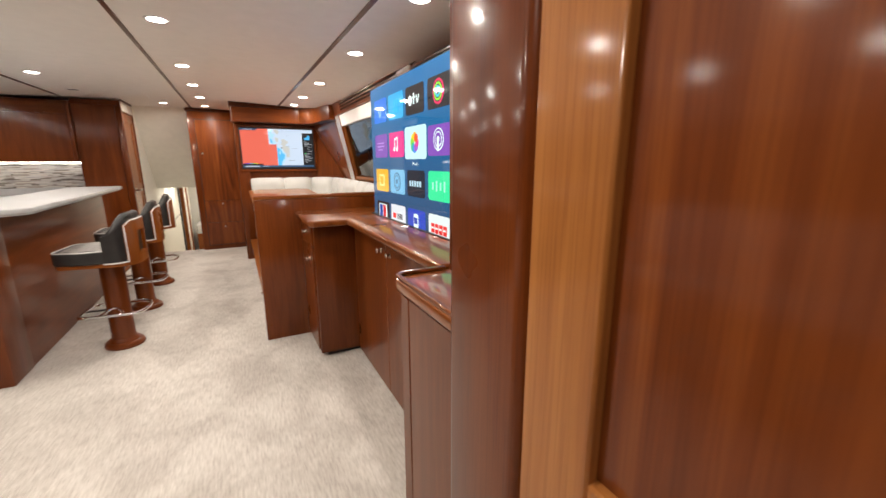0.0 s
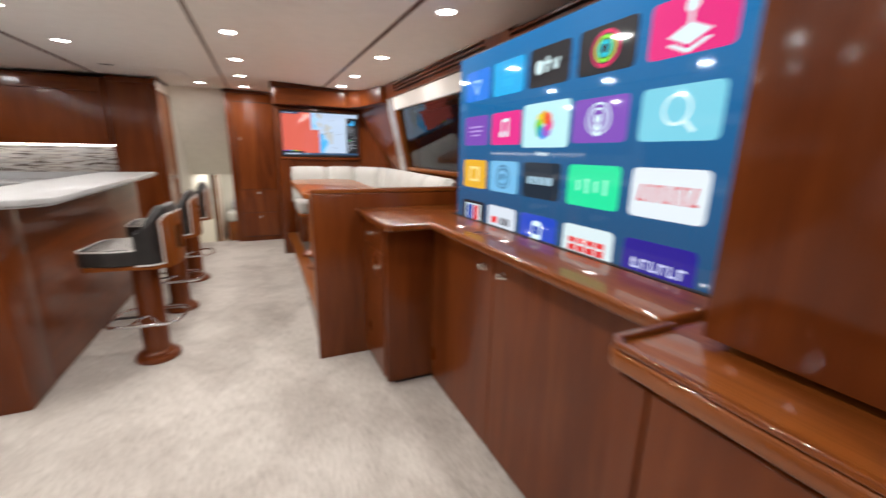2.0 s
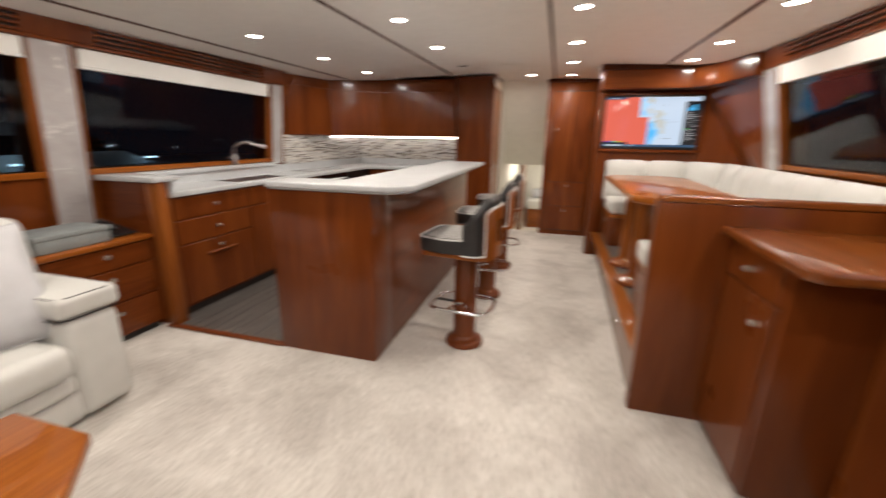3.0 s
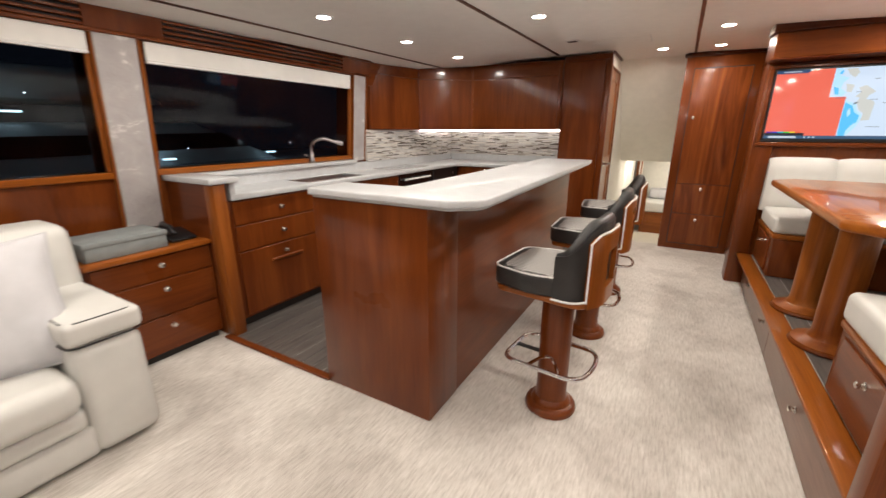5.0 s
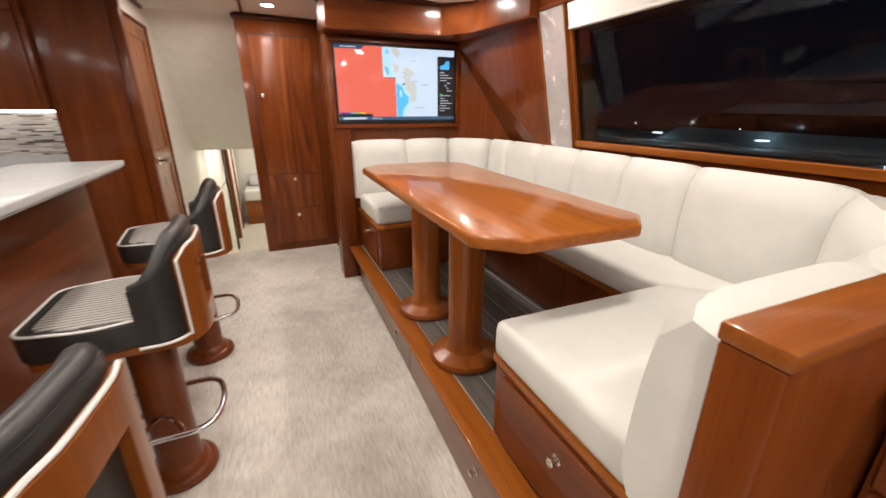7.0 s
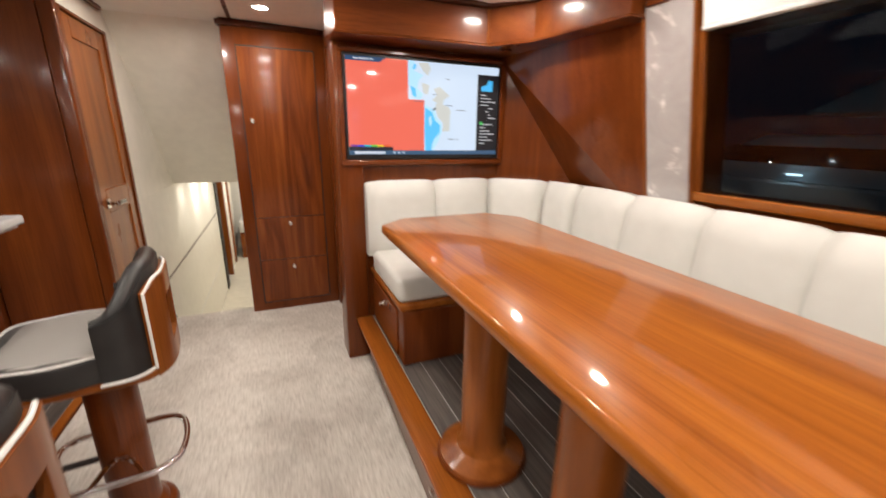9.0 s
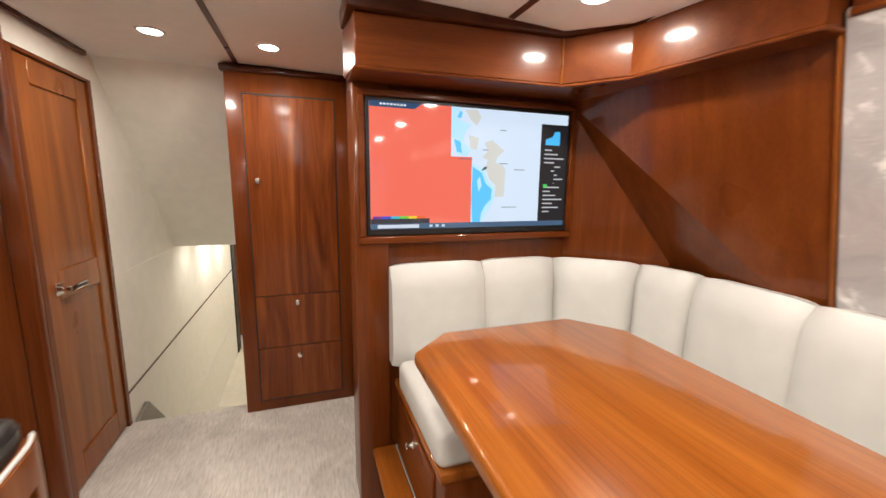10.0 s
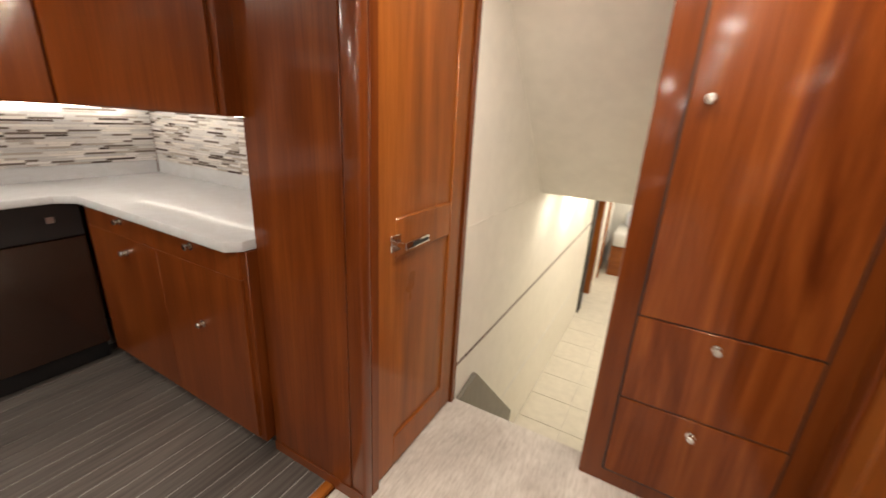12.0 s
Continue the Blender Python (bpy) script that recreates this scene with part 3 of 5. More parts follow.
# stairwell down to the cabins
SW = -1.22
structure("wall_stairs", box(SW - 0.1, SW, 7.262, 11.1, 0.18, 2.2, 0), cream, "cream upholstered stairwell lining", "wall")
structure("wall_stairs", box(SW - 0.1, SW, 7.262, 11.1, -0.59, 0.165, 0), cream, "cream upholstered stairwell lining", "wall")
structure("wall_stairs", box(SW - 0.1, SW, 7.262, 11.1, -1.2, -0.60, 0), cream, "cream upholstered stairwell lining", "wall")
structure("trim", box(SW - 0.08, SW + 0.0015, 7.262, 11.1, 0.164, 0.181, 0), dark_wood, "dark groove strip in the stairwell lining", "trim")
structure("trim", box(SW - 0.08, SW + 0.002, 7.262, 11.1, -0.602, -0.588, 0), white_trim, "pale strip in the stairwell lining", "trim")
structure("trim", box(SW - 0.01, SW + 0.002, 7.27, 8.45, 0.908, 0.916, 0), cream, "seam in the stairwell lining", "trim")
structure("ceiling_stairs", prism([(7.27, 2.165), (7.33, 2.165), (8.5, 0.92), (13.9, 0.92), (13.9, 0.99), (8.55, 0.99), (7.4, 2.2), (7.27, 2.2)], SW, 0.5, "x"), cream, "sloping cream panel over the stairs", "ceiling")
structure("wall_lower", box(-0.535, -0.49, 7.802, 8.6, -1.2, 2.2, 0), cream, "cream side of the stairwell", "wall")
structure("wall_lower", box(-0.02, 0.1, 8.6, 13.9, -1.2, 1.0, 0), cream, "cream passage wall", "wall")
structure("wall_lower", box(-0.50, 0.1, 8.55, 8.6, -1.2, 1.0, 0), cream, "cream passage wall", "wall")
structure("wall_lower", box(-2.6, 0.1, 13.9, 14.0, -1.2, 1.0, 0), cream, "cream cabin wall", "wall")
structure("wall_lower", box(-2.65, -2.55, 11.0, 14.0, -1.2, 1.0, 0), cream, "cream cabin wall", "wall")
floor_lower = structure("floor_lower", box(-2.6, 0.1, 7.2, 14.0, -1.25, -1.166, 0), grout_mat, "cream tiled passage floor", "floor")
for i in range(5):
    z = -0.205 * (i + 1) - 0.02
    structure("stair_tread", box(SW, -0.545, 7.272 + 0.2 * i, 7.272 + 0.2 * (i + 1) + 0.02, z - 0.04, z, 0.008, 2), carpet, "carpeted stair tread", "stairs")
    structure("stair_riser", box(SW, -0.545, 7.272 + 0.2 * i, 7.272 + 0.2 * i + 0.015, z, z + 0.2, 0), cream, "cream stair riser", "stairs")
structure("trim", prism([(7.27, -0.05), (7.53, 0.0), (8.33, -0.84), (8.3, -1.0), (7.27, -0.2)], SW + 0.002, SW + 0.03, "x", 0.004), plain("taupe enamel", (0.2, 0.18, 0.15), 0.4), "taupe stair stringer", "trim")
structure("trim", box(SW - 0.1, SW + 0.02, 11.1, 11.32, -1.16, 0.92, 0.004), black_gap, "black upright edge of a bulkhead", "trim")
for y in (11.9, 12.7):
    structure("trim", box(SW - 0.08, SW + 0.03, y, y + 0.12, -1.16, 0.92, 0.004), honey_z, "cherry door casing in the passage", "trim")
    structure("wall_lower", box(SW - 0.08, SW, y + 0.12, y + 0.8, -1.16, 0.92, 0), cream, "cream passage wall", "wall")
berth = thing("berth", "low berth with a cherry base and white mattress", "bed", (-0.6, 13.5, -1.16))
part("base", box(-1.1, -0.03, 13.0, 13.85, -1.16, -0.62, 0.01), honey_x, berth)
part("mattress", box(-1.1, -0.03, 12.98, 13.85, -0.62, -0.36, 0.05, 3), vinyl, berth)
part("pillow", box(-1.0, -0.3, 13.55, 13.83, -0.36, -0.1, 0.06, 3), linen, berth)
# Unseen lamps; those past y = 11 are added to brighten the cabin.
for y in (8.75, 9.5, 10.3, 11.7, 12.8):
    downlight(-0.98 if y < 11 else -0.6, y, 0.04, 0.92)

# ---- television cabinets, starboard aft ----


def cabinet(name, label, cat, x0, x1, y0, y1, z1, mat=wood_z, kick=0.07):
    c = thing(name, label, cat, ((x0 + x1) / 2, (y0 + y1) / 2, 0))
    part("body", box(x0, x1, y0, y1, kick, z1, 0.006, 2), mat, c)
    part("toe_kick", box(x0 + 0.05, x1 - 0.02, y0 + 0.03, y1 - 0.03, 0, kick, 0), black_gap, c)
    return c


c1 = cabinet("drawer_cabinet", "glossy cherry cabinet with a drawer and door beside the partition", "cabinet", 0.425, 1.30, 2.675, 3.15, 0.955, kick=0.03)
for a, b in ((0.80, 0.945), (0.05, 0.79)):
    d = part("drawer_front" if a > 0.5 else "door", box(0.413, 0.427, 2.71, 3.14, a, b, 0.003), wood_z, c1)
    knob(d, (0.413, 2.93 if a > 0.5 else 2.80, 0.872 if a > 0.5 else 0.70), (-1, 0, 0))
c2 = cabinet("media_cabinet", "long glossy cherry cabinet with twin doors under the television", "cabinet", 0.705, 1.35, 1.165, 2.668, 0.955, kick=0.008)
for a, b, ky in ((1.17, 2.016, 1.945), (2.022, 2.66, 2.095)):
    d = part("door", box(0.693, 0.707, a, b, 0.02, 0.94, 0.003), wood_z, c2)
    knob(d, (0.693, ky, 0.866), (-1, 0, 0))
c3 = cabinet("side_cabinet", "glossy cherry base cabinet with a raised counter edge", "cabinet", 0.455, 1.35, 0.64, 1.16, 0.94, kick=0.008)
d = part("door", box(0.443, 0.457, 0.655, 1.088, 0.02, 0.932, 0.003), wood_z, c3)
knob(d, (0.443, 0.748, 0.912), (-1, 0, 0))
part("corner_stile", box(0.443, 0.457, 1.094, 1.158, 0.02, 0.932, 0.003), wood_z, c3)
top = thing("cabinet_counter", "polished cherry counter running along the television cabinets", "counter", (0.9, 2.0, 0.955))
part("top", prism([(0.368, 3.15), (0.368, 2.525), (0.40, 2.49), (0.608, 2.50), (0.608, 1.20), (1.36, 1.20), (1.36, 3.15)], 0.957, 0.998, "z", 0.012, 3), counter_wood, top)
part("top", prism([(0.450, 1.19), (0.428, 1.168), (0.428, 0.632), (1.36, 0.632), (1.36, 1.19)], 0.941, 0.985, "z", 0.012, 3), counter_wood, top)
part("rim", prism(([(0.428, 0.632), (0.428, 1.162), (0.456, 1.19), (0.62, 1.19), (0.62, 1.174), (0.463, 1.174), (0.444, 1.155), (0.444, 0.632)]), 0.985, 0.998, "z", 0.003), counter_wood, top, "raised polished rim")

# upper cabinet and locker
uc = thing("wall_cabinet", "glossy cherry wall cabinet hanging over the counter", "cabinet", (0.9, 0.9, 1.04))
part("body", box(0.612, 1.3, 0.632, 1.115, 1.022, 2.06, 0.004), wood_z, uc)
part("door", box(0.598, 0.613, 0.64, 1.11, 1.003, 2.05, 0.004, 2), wood_z, uc)
# Black block stands in for the shade in the recess below the door.
part("rail", box(0.66, 1.28, 0.64, 1.10, 0.986, 1.021, 0), black_gap, uc)
lk2 = thing("locker_post", "rounded cherry end post of a full-height locker", "post", (0.6, 0.5, 0))
part("post", box(0.335, 1.3, 0.409, 0.630, 0, 2.07, 0.022, 4), wood_z, lk2)
d3 = tagged(thing("door_3", "varnished cherry panelled locker door", "door", (0.345, 0.0, 0)), kind="structure")
part("shadow_gap", box(0.352, 0.368, 0.398, 0.412, 0, 2.06, 0), black_gap, d3)
bm = box(0.335, 0.365, 0.277, 0.400, 0.0, 2.06, 0.004)
join(bm, box(0.335, 0.365, -0.62, -0.50, 0.0, 2.06, 0.004))
for a, b in ((0, 0.14), (0.86, 0.975), (1.95, 2.06)):
    join(bm, box(0.335, 0.365, -0.50, 0.277, a, b, 0.004))
part("door_leaf", bm, sheen_cherry, d3)
for a, b in ((0.14, 0.86), (0.975, 1.95)):
    part("panel", box(0.352, 0.364, -0.50, 0.277, a, b, 0), figured, d3)
structure("wall_locker", box(0.37, 0.5, -1.8, 0.388, 0, 2.1, 0), wood_z, "varnished cherry locker wall", "wall")
structure("wall_locker", box(0.34, 0.368, -1.8, -0.625, 0, 2.1, 0), wood_z, "varnished cherry locker wall", "wall")

# ---- televisions ----
SCR = {}


def lit(colour):
    if colour not in SCR:
        SCR[colour] = glow("lit screen colour", colour, SCREEN, 0.05)
    return SCR[colour]


def gradient_screen():
    m, nt, bs = material("lit blue screen")
    tc = nt.nodes.new("ShaderNodeTexCoord")
    sp = nt.nodes.new("ShaderNodeSeparateXYZ")
    nt.links.new(tc.outputs["Object"], sp.inputs[0])
    mr = nt.nodes.new("ShaderNodeMapRange")
    mr.inputs["From Min"].default_value, mr.inputs["From Max"].default_value = 0.0, 0.85
    nt.links.new(sp.outputs["Z"], mr.inputs["Value"])
    nt.links.new(ramp(nt, mr.outputs[0], [(0.0, (0.022, 0.075, 0.16)), (0.45, (0.018, 0.115, 0.27)), (1.0, (0.010, 0.19, 0.46))]), bs.inputs["Emission Color"])
    bs.inputs["Emission Strength"].default_value = SCREEN
    bs.inputs["Base Color"].default_value = (0.01, 0.01, 0.012, 1)
    bs.inputs["Roughness"].default_value = 0.05
    return m


TV = thing("television", "large flat television showing an app menu, risen out of the counter", "television", (0.87, 1.95, 0.998))
TX, TY, TZ, TW, TH = 0.86, 2.714, 0.985, 1.495, 0.835
part("casing", box(TX + 0.004, TX + 0.045, TY - TW, TY, TZ, TZ + TH, 0.004), black_plastic, TV)
part("screen", box(TX, TX + 0.006, TY - TW + 0.008, TY - 0.008, TZ + 0.012, TZ + TH - 0.008, 0), gradient_screen(), TV, "bright blue app menu")
part("slot", box(TX - 0.02, TX + 0.07, TY - TW - 0.02, TY + 0.02, 0.9985, 1.0015, 0), black_gap, TV)


def tile(u, v, w, h, colour, up=0.002, r=0.02, name="app_icon"):
    """A rounded plate on the screen; u runs from the screen's forward edge aft, v up from its foot."""
    pts = [(-w / 2, -h / 2), (w / 2, -h / 2), (w / 2, h / 2), (-w / 2, h / 2)]
    pts = [(TY - u + p.x, TZ + v + p.y) for p in round_path([Vector((a, b)) for a, b in pts], r, 4)]
    return part(name, prism(pts, TX - up, TX - up + 0.0015, "x"), lit(colour), TV)


def disc(u, v, r, colour, up, sx=1.0, name="app_mark", r2=0.0, n=20):
    pts = [(TY - u + sx * r * math.cos(2 * math.pi * k / n), TZ + v + r * math.sin(2 * math.pi * k / n)) for k in range(n)]
    return part(name, prism(pts, TX - up, TX - up + 0.0012, "x"), lit(colour), TV)


WHITE, INK = (0.78, 0.96, 0.94), (0.012, 0.012, 0.016)
US, VS = (0.197, 0.468, 0.741, 1.017, 1.294), (0.68, 0.466, 0.252, 0.042)
APPS = [
    [(0.02, 0.20, 0.75), (0.02, 0.42, 0.80), INK, INK, (0.80, 0.02, 0.20)],
    [(0.20, 0.07, 0.42), (0.80, 0.03, 0.25), (0.55, 0.86, 0.85), (0.22, 0.08, 0.45), (0.22, 0.62, 0.72)],
    [(0.80, 0.42, 0.02), (0.18, 0.48, 0.72), (0.008, 0.02, 0.035), (0.03, 0.75, 0.32), (0.80, 0.84, 0.84)],
    [INK, (0.70, 0.74, 0.78), (0.01, 0.06, 0.50), (0.72, 0.82, 0.80), (0.02, 0.01, 0.25)],
]
for v, row in zip(VS, APPS):
    for u, c in zip(US, row):
        big = 1.19 if (v == VS[1] and u == US[2]) else 1.0
        tile(u, v, 0.234 * big, 0.142 * big, c)


def bar(u, v, w, h, colour, up=0.004, turn=0.0):
    c, s = math.cos(turn), math.sin(turn)
    pts = [(TY - u + a * w / 2 * c - b * h / 2 * s, TZ + v + a * w / 2 * s + b * h / 2 * c) for a, b in ((-1, -1), (1, -1), (1, 1), (-1, 1))]
    return part("app_mark", prism(pts, TX - up, TX - up + 0.0012, "x"), lit(colour), TV)


# marks on the icons, as plain shapes in their colours
for k in range(3):
    a = math.pi * (k * 2 / 3 + 0.5)
    bar(US[0] + 0.02 * math.cos(a), VS[0] + 0.02 * math.sin(a), 0.075, 0.010, (0.35, 0.62, 0.9), turn=k * math.pi / 3 + 0.0)
for k in range(6):
    bar(US[1] - 0.03 + 0.03 * (k % 3), VS[0] + 0.02 - 0.04 * (k // 3), 0.022, 0.03, (0.03, 0.47, 0.84))
disc(US[2] - 0.052, VS[0], 0.026, WHITE, 0.004, 0.9)
bar(US[2] - 0.005, VS[0] + 0.005, 0.012, 0.055, WHITE)
bar(US[2] - 0.005, VS[0] + 0.012, 0.034, 0.010, WHITE)
bar(US[2] + 0.034, VS[0], 0.010, 0.04, WHITE, turn=-0.35)
bar(US[2] + 0.052, VS[0], 0.010, 0.04, WHITE, turn=0.35)
for r, c in ((0.056, (0.75, 0.02, 0.12)), (0.045, INK), (0.041, (0.25, 0.75, 0.04)), (0.030, INK), (0.026, (0.02, 0.55, 0.65)), (0.014, INK)):
    disc(US[3], VS[0], r, c, 0.0035 + 0.00045 * (60 - 1000 * r) / 6, 1.0)
disc(US[4], VS[0] + 0.044, 0.017, WHITE, 0.0060)
bar(US[4], VS[0] + 0.012, 0.009, 0.05, WHITE, 0.0060)
for drop, c, up in ((0.020, WHITE, 0.0035), (0.010, (0.80, 0.02, 0.20), 0.0042), (0.0, WHITE, 0.0050)):
    pts = [(TY - US[4] + a, TZ + VS[0] - 0.022 - drop + b) for a, b in ((-0.058, 0.0), (0.0, -0.027), (0.058, 0.0), (0.0, 0.027))]
    part("app_mark", prism(pts, TX - up, TX - up + 0.0012, "x"), lit(c), TV)
for k in range(3):
    bar(US[0], VS[1] + 0.018 - 0.02 * k, 0.13 - 0.05 * (k > 1), 0.009, (0.45, 0.28, 0.65))
for du in (-0.022, 0.022):
    bar(US[1] + du, VS[1] + 0.006, 0.008, 0.055, WHITE)
    disc(US[1] + du - 0.008, VS[1] - 0.025, 0.013, WHITE, 0.0042)
bar(US[1], VS[1] + 0.034, 0.052, 0.012, WHITE, 0.0046, -0.15)
PETALS = [(0.85, 0.42, 0.02), (0.80, 0.65, 0.02), (0.25, 0.62, 0.05), (0.03, 0.48, 0.30), (0.05, 0.25, 0.75), (0.35, 0.10, 0.55), (0.75, 0.06, 0.30), (0.85, 0.10, 0.03)]
for k, c in enumerate(PETALS):
    a = math.pi / 2 - k * math.pi / 4
    disc(US[2] - 0.031 * math.cos(a), VS[1] + 0.031 * math.sin(a), 0.023, c, 0.004 + 0.0003 * k)
for r, c in ((0.052, WHITE), (0.046, (0.22, 0.08, 0.45)), (0.036, WHITE), (0.030, (0.22, 0.08, 0.45)), (0.014, WHITE)):
    disc(US[3], VS[1] + 0.004, r, c, 0.0036 + 0.0003 * (52 - 1000 * r) / 6)
bar(US[3], VS[1] - 0.030, 0.018, 0.04, WHITE, 0.0065)
for r, c in ((0.042, WHITE), (0.034, (0.22, 0.62, 0.72))):
    disc(US[4] - 0.005, VS[1] + 0.01, r, c, 0.0036 + 0.0004 * (r < 0.04))
bar(US[4] + 0.034, VS[1] - 0.032, 0.045, 0.010, WHITE, turn=0.78)
tile(US[0], VS[2], 0.10, 0.075, (0.95, 0.72, 0.25), 0.004, 0.006, "app_mark")
tile(US[0], VS[2], 0.06, 0.05, (0.80, 0.42, 0.02), 0.005, 0.003, "app_mark")
for r, c in ((0.055, (0.06, 0.18, 0.34)), (0.047, (0.18, 0.48, 0.72)), (0.040, (0.06, 0.18, 0.34)), (0.033, (0.18, 0.48, 0.72)), (0.015, (0.06, 0.18, 0.34))):
    disc(US[1], VS[2], r, c, 0.0036 + 0.0003 * (55 - 1000 * r) / 6)
for k in range(5):
    bar(US[2] - 0.07 + 0.033 * k, VS[2], 0.020, 0.030, (0.45, 0.65, 0.75))
for k in range(4):
    bar(US[3] - 0.062 + 0.041 * k, VS[2], 0.014, 0.05 if k % 2 else 0.036, (0.35, 0.92, 0.62))
for k in range(7):
    bar(US[4] - 0.081 + 0.027 * k, VS[2], 0.008, 0.050, (0.62, 0.01, 0.02), turn=0.18 if k in (0, 6) else 0.0)
    bar(US[4] - 0.076 + 0.027 * k, VS[2] + (0.021 if k % 3 else -0.021), 0.013, 0.007, (0.62, 0.01, 0.02), 0.0052)
tile(US[0], VS[3], 0.15, 0.11, WHITE, 0.004, 0.006, "app_mark")
bar(US[0] - 0.03, VS[3], 0.06, 0.10, (0.01, 0.05, 0.35), 0.0055)
bar(US[0] + 0.035, VS[3], 0.05, 0.10, (0.65, 0.02, 0.03), 0.0055)
bar(US[1] - 0.055, VS[3] + 0.004, 0.05, 0.03, (0.75, 0.01, 0.01))
for k in range(4):
    bar(US[1] + 0.0 + 0.022 * k, VS[3] + 0.004, 0.013, 0.034, (0.05, 0.05, 0.06))
tile(US[2], VS[3] + 0.006, 0.06, 0.085, WHITE, 0.004, 0.02, "app_mark")
bar(US[2], VS[3] + 0.01, 0.045, 0.035, (0.01, 0.06, 0.40), 0.0055)
for k in range(4):
    bar(US[3] - 0.066 + 0.044 * k, VS[3] + 0.002, 0.036, 0.048, (0.70, 0.02, 0.02), turn=0.0)
    bar(US[3] - 0.066 + 0.044 * k, VS[3] + 0.004, 0.026, 0.008, (0.72, 0.82, 0.80), 0.0055)
for k in range(6):
    bar(US[4] - 0.075 + 0.03 * k, VS[3], 0.007, 0.032, (0.70, 0.72, 0.90))
    bar(US[4] - 0.066 + 0.03 * k, VS[3] + (0.012 if k % 2 else -0.012), 0.016, 0.006, (0.70, 0.72, 0.90), 0.0052)


def words(text, size, place, turn, mat, parent):
    """A line of lettering in the built-in font, as a mesh."""
    cu = bpy.data.curves.new("lettering", "FONT")
    cu.body, cu.size, cu.align_x, cu.align_y = text, size, "CENTER", "CENTER"
    cu.resolution_u = 3
    tmp = bpy.data.objects.new("lettering", cu)
    me = bpy.data.meshes.new_from_object(tmp)
    bpy.data.objects.remove(tmp)
    bm = bmesh.new()
    bm.from_mesh(me)
    bm.transform(Matrix.Translation(place) @ turn.to_4x4())
    return part("lettering", bm, mat, parent)


FACE_PORT = Matrix(((0, 0, -1), (-1, 0, 0), (0, 1, 0)))
FACE_AFT = Matrix(((1, 0, 0), (0, 0, -1), (0, 1, 0)))
words("Photos", 0.026, (TX - 0.003, TY - US[2], TZ + VS[1] - 0.108), FACE_PORT, lit(WHITE), TV)

# chart screen on the forward wall
T2 = thing("chart_screen", "wall-mounted flat screen showing a sea chart, in a cherry frame", "television", (0.59, 6.2, 1.25))
X0, X1, Z0, Z1, YF = 0.105, 1.075, 1.262, 1.822, 6.17
part("frame", join(join(box(X0 - 0.03, X1 + 0.03, YF - 0.012, 6.21, Z0 - 0.035, Z0 - 0.003, 0.005), box(X0 - 0.03, X1 + 0.03, YF - 0.012, 6.21, Z1 + 0.003, Z1 + 0.03, 0.005)),
     join(box(X0 - 0.03, X0 - 0.003, YF - 0.012, 6.21, Z0 - 0.003, Z1 + 0.003, 0.004), box(X1 + 0.003, X1 + 0.03, YF - 0.012, 6.21, Z0 - 0.003, Z1 + 0.003, 0.004))), wood_x, T2, "cherry surround")
part("casing", box(X0, X1, YF - 0.006, 6.21, Z0, Z1, 0.004), black_plastic, T2)
SX0, SX1, SZ0, SZ1 = X0 + 0.016, X1 - 0.016, Z0 + 0.028, Z1 - 0.016


def area(pts, colour, up, name="chart_area", strength=None):
    pts = [(SX0 + u * (SX1 - SX0), SZ0 + v * (SZ1 - SZ0)) for u, v in pts]
    return part(name, prism(pts, YF - 0.007 - up, YF - 0.006 - up, "y"), lit(colour), T2)


def rect(u0, u1, v0, v1, colour, up, name="chart_area"):
    return area([(u0, v0), (u1, v0), (u1, v1), (u0, v1)], colour, up, name)


rect(0, 1, 0, 1, (0.54, 0.64, 0.77), 0.001, "screen")
RED, PALE, DEEP, LAND = (0.72, 0.125, 0.08), (0.40, 0.66, 0.88), (0.09, 0.46, 0.86), (0.52, 0.53, 0.50)
rect(0, 0.477, 0.045, 0.60, RED, 0.0022)
rect(0, 0.372, 0.60, 1, RED, 0.0022)
area([(0.372, 1), (0.372, 0.76), (0.40, 0.74), (0.40, 0.62), (0.45, 0.60), (0.47, 0.66), (0.43, 0.72), (0.44, 0.80), (0.47, 0.86), (0.41, 0.90), (0.43, 0.95), (0.41, 1)], PALE, 0.0030)
area([(0.385, 0.745), (0.40, 0.64), (0.425, 0.63), (0.418, 0.72)], DEEP, 0.0036)
area([(0.40, 0.92), (0.415, 0.97), (0.425, 0.96), (0.418, 0.91)], DEEP, 0.0036)
area([(0.477, 0.56), (0.477, 0.045), (0.535, 0.045), (0.575, 0.16), (0.60, 0.27), (0.595, 0.35), (0.56, 0.41), (0.545, 0.50), (0.50, 0.53)], PALE, 0.0030)
area([(0.482, 0.52), (0.50, 0.50), (0.53, 0.47), (0.55, 0.38), (0.585, 0.33), (0.58, 0.24), (0.55, 0.19), (0.53, 0.12), (0.525, 0.045), (0.485, 0.045), (0.478, 0.25)], DEEP, 0.0036)
area([(0.505, 0.40), (0.52, 0.44), (0.53, 0.36), (0.515, 0.31)], PALE, 0.0041)
area([(0.55, 0.52), (0.56, 0.58), (0.53, 0.60), (0.56, 0.66), (0.54, 0.72), (0.58, 0.75), (0.61, 0.71), (0.645, 0.66), (0.61, 0.61), (0.60, 0.56), (0.64, 0.54), (0.655, 0.50), (0.65, 0.27), (0.60, 0.26), (0.605, 0.36), (0.57, 0.42)], LAND, 0.0030)
area([(0.44, 0.98), (0.50, 0.99), (0.52, 0.93), (0.50, 0.86), (0.47, 0.90)], LAND, 0.0033)
area([(0.46, 0.78), (0.51, 0.76), (0.50, 0.66), (0.47, 0.67)], LAND, 0.0033)
